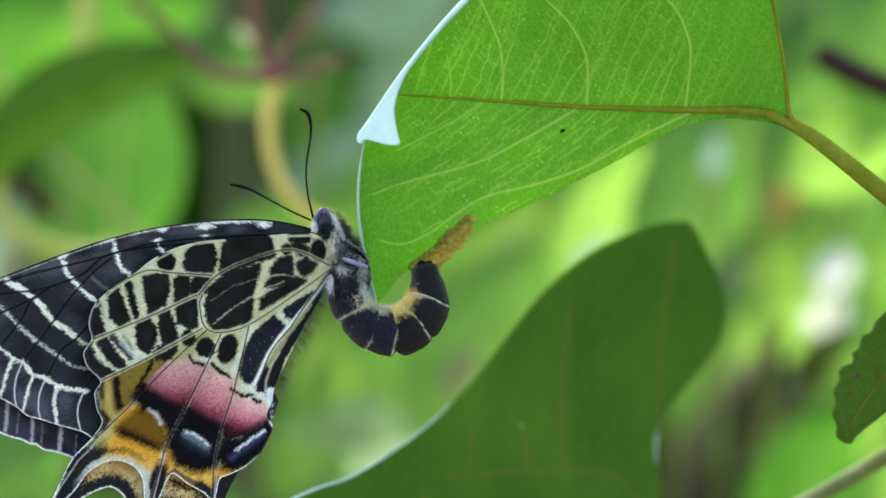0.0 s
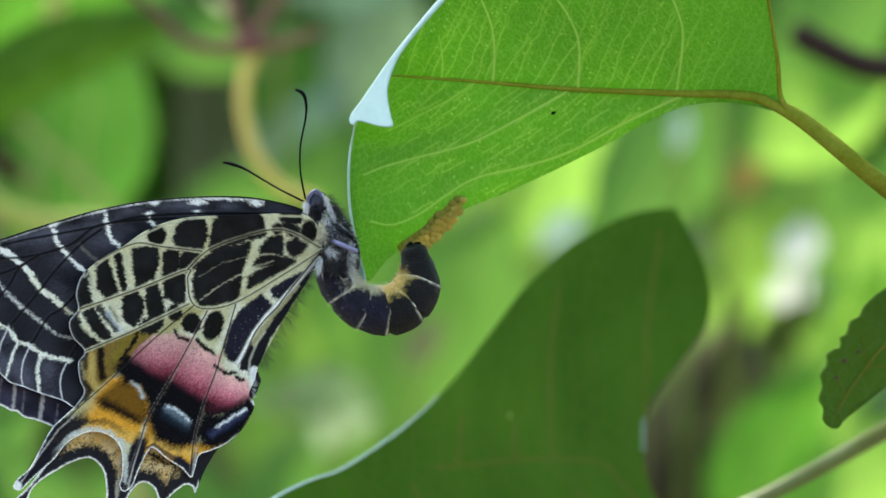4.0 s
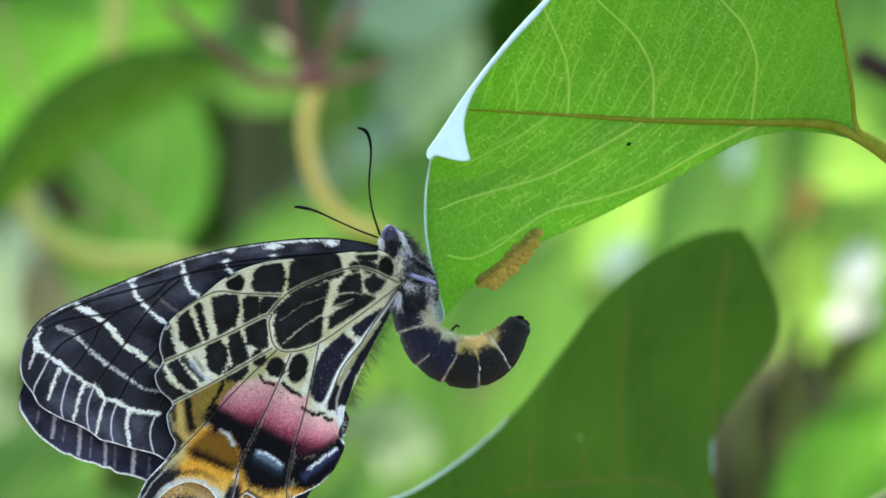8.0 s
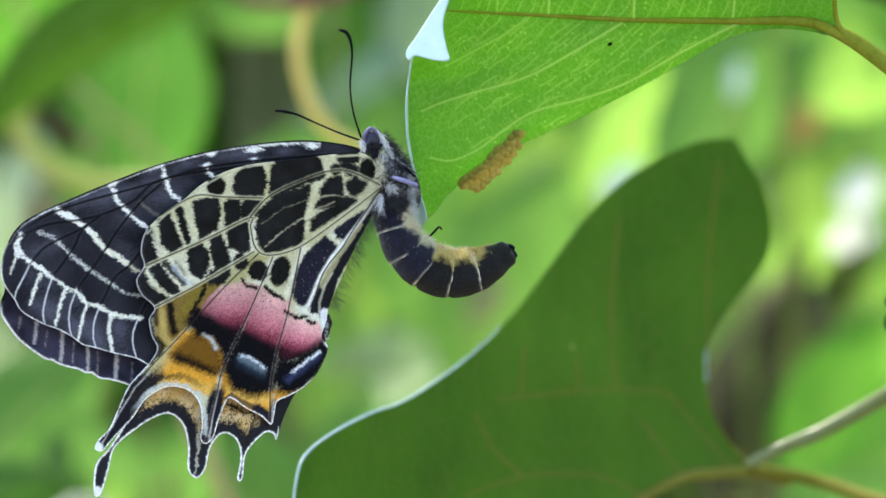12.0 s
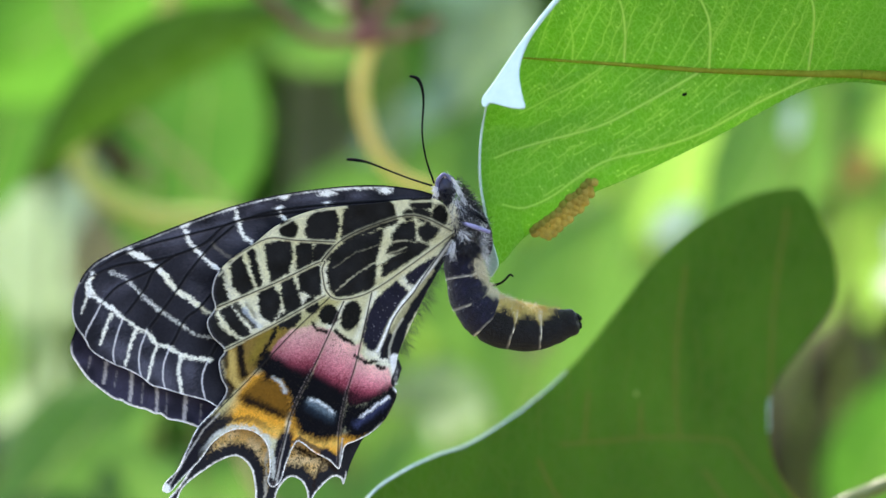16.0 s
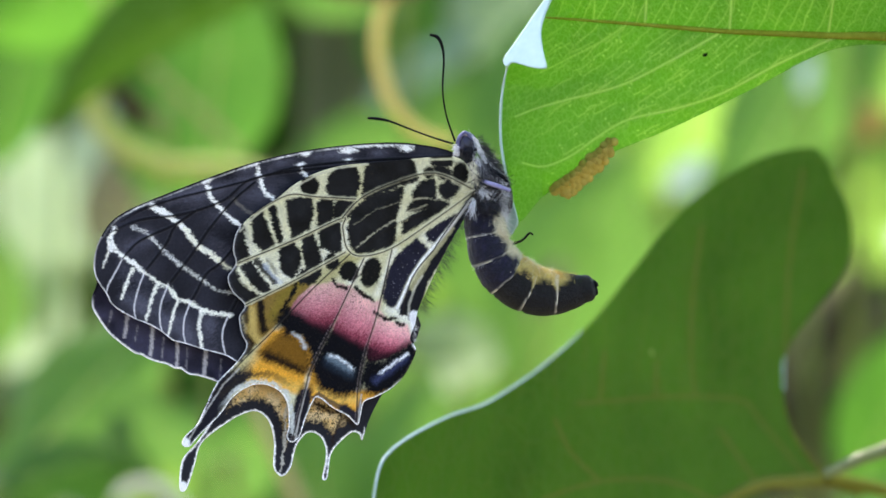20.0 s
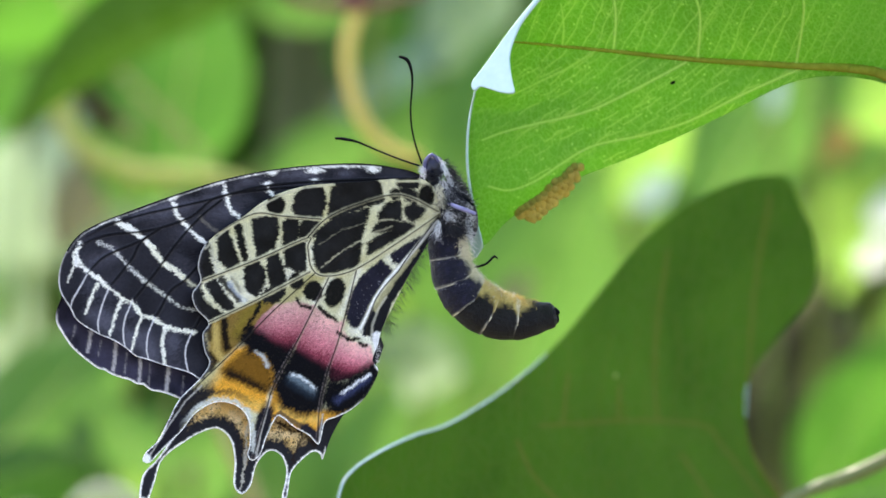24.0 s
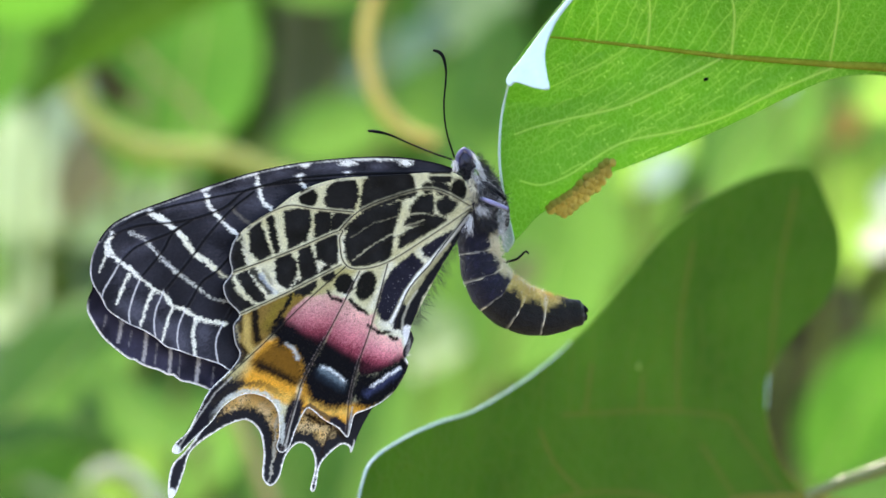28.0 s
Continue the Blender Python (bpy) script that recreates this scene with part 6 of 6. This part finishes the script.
bush_leaf(1010, 500, 1.75, 480, 280, 70, "green", 18)
bush_leaf(860, 450, 1.88, 330, 220, 100, "green", 20)
bush_leaf(748, 140, 2.1, 240, 100, 35, "blue", 30)
bush_leaf(705, 50, 2.2, 260, 150, 80, "deep", 20)
bush_leaf(882, -5, 2.1, 280, 170, 60, "haze", 8)
bush_leaf(905, 200, 2.0, 340, 190, 80, "green", 2)
bush_leaf(870, -150, 2.05, 320, 170, 20, "blue", 18)
bush_leaf(1135, 425, 2.1, 300, 200, 40, "green", 25)
bush_leaf(800, 215, 2.05, 240, 140, 30, "green", 15)
bush_leaf(545, -30, 1.75, 280, 140, 160, "green", 8)
bush_leaf(640, 270, 2, 260, 130, 20, "green", 20)
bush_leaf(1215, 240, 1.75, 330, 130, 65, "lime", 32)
bush_leaf(1290, 200, 1.88, 360, 150, 55, "green", 25)
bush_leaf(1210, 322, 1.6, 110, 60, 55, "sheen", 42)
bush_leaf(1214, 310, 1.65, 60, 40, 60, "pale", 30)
bush_leaf(1120, 280, 2.0, 260, 180, 60, "green", 28)
bush_leaf(1030, 315, 1.95, 300, 130, 58, "fresh", 24)
bush_leaf(965, 515, 1.7, 110, 56, 60, "dun", 20)
bush_leaf(730, 500, 2.05, 280, 130, 70, "fresh", 22)
bush_leaf(1400, 190, 1.62, 420, 220, 60, "green", 4)
bush_leaf(1520, 160, 1.88, 300, 180, 40, "green", 5)
bush_leaf(1535, 225, 1.8, 130, 70, 60, "rust", 28)
bush_leaf(1550, 335, 1.75, 200, 150, 70, "fresh", 24)
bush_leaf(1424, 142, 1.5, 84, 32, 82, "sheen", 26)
bush_leaf(1570, -40, 1.9, 480, 280, 20, "green", 4)
bush_leaf(1720, -60, 1.75, 300, 180, 60, "green", 14)
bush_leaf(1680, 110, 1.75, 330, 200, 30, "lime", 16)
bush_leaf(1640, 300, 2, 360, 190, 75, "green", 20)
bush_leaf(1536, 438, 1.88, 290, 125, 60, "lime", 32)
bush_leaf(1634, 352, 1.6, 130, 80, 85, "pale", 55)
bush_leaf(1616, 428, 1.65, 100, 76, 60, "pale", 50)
bush_leaf(1700, 400, 2, 150, 90, 70, "mint", 30)
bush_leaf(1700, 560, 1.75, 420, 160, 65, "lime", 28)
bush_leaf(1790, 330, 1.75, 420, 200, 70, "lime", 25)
bush_leaf(1425, 750, 1.7, 300, 110, 80, "umber", 5)
bush_leaf(1486, 575, 1.7, 300, 60, 65, "umber", 5)
bush_leaf(1555, -50, 1.6, 200, 100, 60, "deep", 5)
# two leaves added where the gap lies in deep shade
bush_leaf(1490, 710, 1.8, 460, 320, 85, "sere", 10)
bush_leaf(1450, 790, 2, 320, 200, 60, "sere", -10)
bush_leaf(1420, 500, 2.12, 300, 200, 60, "green", 10)
bush_leaf(1582, 722, 1.5, 380, 190, 64, "vivid", 20)
bush_leaf(1740, 780, 1.5, 420, 220, 30, "lime", 20)
bush_leaf(1640, 930, 1.38, 420, 200, 10, "green", 15)

M_TAN = plain("tan_stalk", (0.36, 0.27, 0.09), (0.52, 0.42, 0.17), 300, 0.6)
M_PSTEM = plain("pale_stalk", (0.2, 0.27, 0.11), (0.32, 0.40, 0.2), 300, 0.5)
M_PALESTALK = plain("bleached_stalk", (0.42, 0.44, 0.30), (0.60, 0.60, 0.46), 300, 0.5)
M_TWIGRED = plain("reddish_twig", (0.13, 0.05, 0.035), (0.24, 0.10, 0.07), 200, 0.7)
M_DARKBARK = plain("dark_bark", (0.022, 0.014, 0.012), (0.06, 0.036, 0.03), 200, 0.8, 0.1)
# the twig whorl with its yellow stalk
whorl = empty("twig_whorl", at(676, -16, 0.6), "reddish brown knot of twigs with a curved yellow stalk", "twig")
W0 = at(676, -16, 0.6)


def whorl_arm(name, pts, radii, mat, label=""):
    k = U * (1 + 0.6 / 0.7)
    q = spline(pts, 8)
    part(name, tube(np.array([tuple(at(x, y, 0.6) - W0) for x, y in q]), [r * k for r in radii], 10), mat, whorl, label)


whorl_arm("stalk", [(690, -12), (675, 22), (666, 80), (674, 140), (696, 195), (740, 240), (800, 262)], [13, 12, 12, 12.5, 11], M_YSTEM, "curved yellow stalk")
whorl_arm("arm", [(676, -16), (655, -66), (640, -160), (655, -400), (690, -900)], [13, 11, 11, 12], M_TWIGRED)
whorl_arm("arm", [(676, -16), (728, -12), (808, -40)], [11, 9, 6], M_TWIGRED)
whorl_arm("arm", [(676, -20), (708, -66), (768, -150)], [10, 9, 7], M_TWIGRED)
whorl_arm("arm", [(676, -12), (618, -8), (566, -22), (500, -85), (420, -150)], [12, 10, 8], M_TWIGRED)
part("knot", blob((34 * U * 1.8, 24 * U * 1.8, 22 * U * 1.8), 0.3, 2, 3, 9), M_TWIGRED, whorl)
olive = branch("stalk", [(330, -400), (330, -120), (300, 0), (217, 92), (162, 172), (182, 236), (236, 280), (306, 303), (386, 303), (450, 314), (520, 338), (620, 372)], 0.95, [17, 19, 17, 15], M_OSTEM, "curved olive yellow plant stalk", "stalk")
for x, y in ((217, 92), (236, 280), (400, 304)):
    part("node", blob((26 * U, 24 * U, 26 * U), 0.1, 3, 3, 2, at(x, y, 0.95) - at(330, -400, 0.95)), M_OSTEM, olive)
branch("stalk", [(430, 286), (386, 241), (317, 176), (250, 112), (180, 20), (120, -140), (60, -420)], 1.2, [6, 5, 5, 6], M_TAN, "faint tan stalk crossing the green leaf", "stalk")
branch("twig", [(1640, -40), (1690, -12), (1760, 20), (1880, 50), (2100, 200), (2160, 600), (2160, 900)], 0.6, [24, 25, 25], M_DARKBARK, "dark brown blurred twig in the shade", "twig", foot=True)

branch("stalk", [(440, 700), (470, 770), (510, 860), (545, 960), (580, 1100)], 0.85, [12, 13, 13], M_TAN, "tan dry stalk rising from the undergrowth", "stalk", foot=True)
branch("stalk", [(200, 892), (232, 868), (270, 866), (306, 892), (345, 955), (375, 1080)], 0.8, [10, 13, 12], M_PALESTALK, "pale curved grey green stalk", "stalk", foot=True)
branch("stalk", [(-60, 840), (30, 868), (130, 914), (260, 960), (340, 1060)], 1.1, [9, 10, 10], M_PSTEM, "pale grey green stalk behind the butterfly", "stalk", foot=True)
# a dull sapling, added to fill the dark gap between the leaves
sapling = empty("sapling", (at(600, 900, 2.7).x, 2.7, 0), "thin grey green sapling added to fill a dark gap", "tree")
S0 = sapling.location.copy()
part("trunk", tube([Vector(q) - S0 for q in spline([at(660, -2400, 2.5), at(640, -900, 2.6), at(604, -200, 2.65), at(594, 160, 2.7), at(600, 520, 2.7), at(600, 1000, 2.7), (S0.x, 2.7, -0.08)], 8)], [0.02, 0.023, 0.026, 0.028, 0.03], 14), M_TRUNK, sapling)
part("branch", tube([Vector(q) - S0 for q in spline([at(690, -880, 0.6), at(700, -1300, 0.8), at(680, -1600, 1.6), at(650, -1300, 2.58)], 8)], [0.002, 0.003, 0.006], 8), M_TRUNK, sapling)

# hedge of leaves all round behind, one mesh
rng = np.random.default_rng(21)


def hedge(name, n, box, size, mat, label):
    verts, faces = [], []
    for _ in range(n):
        c = np.array([box[i] + rng.random() * (box[i + 3] - box[i]) for i in range(3)])
        l = size * (0.6 + 0.8 * rng.random())
        w = l * (0.35 + 0.25 * rng.random())
        a, b = rng.normal(size=3), rng.normal(size=3)
        a[2] -= 0.4
        a /= np.linalg.norm(a)
        b = np.cross(a, b)
        b /= np.linalg.norm(b)
        nn = np.cross(a, b) * l * 0.08
        k = len(verts)
        verts += [c - a * l / 2, c - a * l * 0.15 + b * w / 2 - nn, c + a * l * 0.2 + b * w * 0.42, c + a * l / 2 + nn, c + a * l * 0.2 - b * w * 0.42, c - a * l * 0.15 - b * w / 2 - nn]
        faces += [(k, k + 1, k + 2, k + 3), (k, k + 3, k + 4, k + 5)]
    return tagged(part(name, made(name, verts, faces), mat), label, "foliage", kind="stuff")


def hedge_material(name):
    m = leaf_material(name, (0.05, 0.15, 0.02), (0.1, 0.25, 0.04), (0.2, 0.5, 0.05), 0.5, 0.5, 0.3, 60.0, (0.2, 0.36, 0.1), 0.2, 6)
    t = m.node_tree
    p = t.nodes["Principled BSDF"]
    g = t.nodes.new("ShaderNodeNewGeometry")
    r = ramp_node(t, g.outputs["Random Per Island"], [(0.0, (0.03, 0.09, 0.012)), (0.5, (0.09, 0.24, 0.03)), (0.85, (0.2, 0.4, 0.05)), (1.0, (0.4, 0.46, 0.3))])
    t.links.new(r.outputs["Color"], p.inputs["Base Color"])
    return m


M_HEDGE = hedge_material("hedge_leaves")
hedge("far_foliage", 4200, (-1.0, 3.1, 0.6, 1.1, 3.8, 1.85), 0.12, M_HEDGE, "dense green undergrowth in the distance")
hedge("bushes", 6000, (-3.5, 3.6, 0.0, 3.5, 4.8, 2.8), 0.16, M_HEDGE, "green bushes closing the view")

# ---- the ground ----
bm = bmesh.new()
bmesh.ops.create_grid(bm, x_segments=60, y_segments=60, size=40)
for v in bm.verts:
    v.co.z = 0.06 * noise.noise(v.co * 0.6)
me = bpy.data.meshes.new("ground")
bm.to_mesh(me)
bm.free()
tagged(part("ground", me, M_GROUND), "brown leaf litter forest floor", "ground", kind="structure")


# ---- what moves ----
def motions():
    """The butterfly rocks on its leaf while laying; its abdomen bends away from the eggs and straightens."""
    rock = [(0, 0.02, 0.18, 0.90), (0.5, 0.2, 0.0, 0.3), (1, -0.07, 0.12, 0.92), (1.5, -0.07, 0.02, 1.05), (2, -0.4, 0.02, 2.0), (2.5, -0.16, -0.2, 2.1), (3, -0.08, 0.05, 2.6), (3.5, 0.1, 0.05, 2.8),
            (4.5, -0.2, -0.3, 4.0), (5.5, -0.52, -0.62, 4.92), (6, -1.1, -0.8, 5.0), (6.5, -0.9, -0.3, 3.31), (7, 0.0, 0.15, 0.6), (7.5, -0.05, 0, 0), (28, 0, 0, 0)]
    walk(butterfly, [(t, Matrix.Translation(BASE + Vector((x / 1000, 0, z / 1000))) @ pose(0, 0, 0, 0, r, 0)) for t, x, z, r in rock])
    # the darker leaf stirs a little in the breeze
    stir = [(0, -0.53, 0.26, 0.31), (0.5, 0.28, -0.01, -0.40), (1, -0.24, -0.16, 0.06), (1.5, -0.05, 0.31, 0.15), (2, -0.01, -0.02, -0.03), (2.5, -0.18, 0.60, -0.45), (3, -0.53, 0.57, 0.45), (3.5, 1.13, -0.95, -0.79), (5.5, -0.70, 0.17, 0.15), (6, 0.31, 0.31, -0.31), (6.5, 0.56, -0.62, -0.38), (7, 0.72, -1.35, -1.24),
            (7.5, -0.05, -0.07, 0.03), (8, -0.45, 0.45, -0.09), (8.5, 0.02, -0.53, -0.52), (9, -0.21, -0.38, 0.51), (9.5, -0.58, 0.33, 0.01), (10, -0.51, 0.02, 0.06), (10.5, -0.57, -0.07, -0.01), (11, -0.19, -0.25, 0.13), (11.5, 0.06, 0.03, -0.19), (12, 0.26, -0.12, -0.02), (12.5, -0.66, 0.31, 0.15), (13, 0.14, 0.03, -0.10),
            (13.5, -0.02, -0.09, 0.32), (15.5, -0.06, -0.12, 0.26), (16, -0.03, -0.12, 0.23), (16.5, -0.12, 0.08, 0.17), (17, -0.11, -0.05, 0.12), (17.5, -0.03, 0.06, -0.03), (18, 0.14, 0.12, -0.11), (18.5, -0.32, 0.27, -0.05), (19, -0.50, 0.26, 0.09), (19.5, 0.03, -0.03, 0.29), (20, 0.05, -0.24, -0.13), (20.5, -0.01, -0.06, -0.14),
            (21, -0.01, 0.28, 0.10), (21.5, 0.01, 0.20, -0.11), (23.5, -0.15, 0.05, 0.50), (24, 0.36, -0.30, -0.12), (24.5, -0.02, -0.25, 0.17), (25, -0.27, -0.33, 0.46), (25.5, 0.01, -0.10, 0.09), (26, -0.07, -0.31, 0.11), (26.5, -0.19, -0.08, 0.39), (27, 0.07, -0.48, 0.29), (27.5, -0.29, -0.21, 0.32), (28, -0.05, -0.14, 0.37)]
    walk(old, [(t, Matrix.Translation(OLD_AT + Vector((x / 1000, 0, z / 1000))) @ pose(0, 0, 0, 0, r, 0)) for t, x, z, r in stir])
    # the feelers lift a little while the eggs are laid
    turns = [(0, 6.0, 7.0), (3.5, 5.0, 6.0), (6, 4.5, 5.5), (8, 2.7, 4.6), (13, 3.4, 4.2), (16, 1.0, 1.0), (20, 0, 0), (28, 0, 0)]
    for ob, root, k in ((feeler_up, LOC(806, 250, 0.0115), 1), (feeler_low, LOC(802, 254, 0.0135), 2)):
        walk(ob, [(r[0], Matrix.Translation(root) @ pose(0, 0, 0, 0, r[k], 0) @ Matrix.Translation(-root)) for r in turns])
    spines = [
        (0, [(8, 42), (33, 91), (63, 112), (110, 124), (150, 101), (168, 64), (157, 4)]),
        (3, [(6, 38), (34, 84), (69, 104), (114, 113), (153, 90), (169, 55), (154, -5)]),
        (5.5, [(11, 50), (43, 89), (79, 109), (125, 113), (165, 91), (178, 52), (156, -18)]),
        (6.3, [(7, 48), (39, 89), (74, 111), (118, 118), (158, 99), (175, 62), (162, -7)]),
        (7, [(-2, 41), (27, 90), (56, 117), (100, 137), (143, 128), (169, 96), (182, 33)]),
        (7.5, [(1, 38), (21, 89), (48, 121), (90, 145), (134, 144), (169, 117), (198, 62)]),
        (8.5, [(4, 36), (16, 88), (40, 123), (81, 151), (125, 158), (169, 138), (207, 86)]),
        (11, [(0, 34), (14, 82), (36, 122), (72, 154), (115, 168), (164, 156), (218, 113)]),
        (16, [(2, 36), (9, 85), (23, 128), (52, 161), (96, 177), (143, 180), (219, 161)]),
        (20, [(2, 38), (9, 83), (23, 128), (51, 163), (91, 188), (138, 192), (216, 174)]),
        (28, [(-3, 39), (4, 83), (17, 128), (42, 163), (80, 188), (130, 196), (213, 183)]),
    ]
    for i, seg in enumerate(segments):
        rows = []
        for t, pts in spines:
            (x0, y0), (x1, y1) = pts[i], pts[i + 1]
            rows.append((t, pose(x0 * U, 0, -y0 * U, 0, math.degrees(math.atan2(y1 - y0, x1 - x0)), 0)))
        walk(seg, rows)


motions()
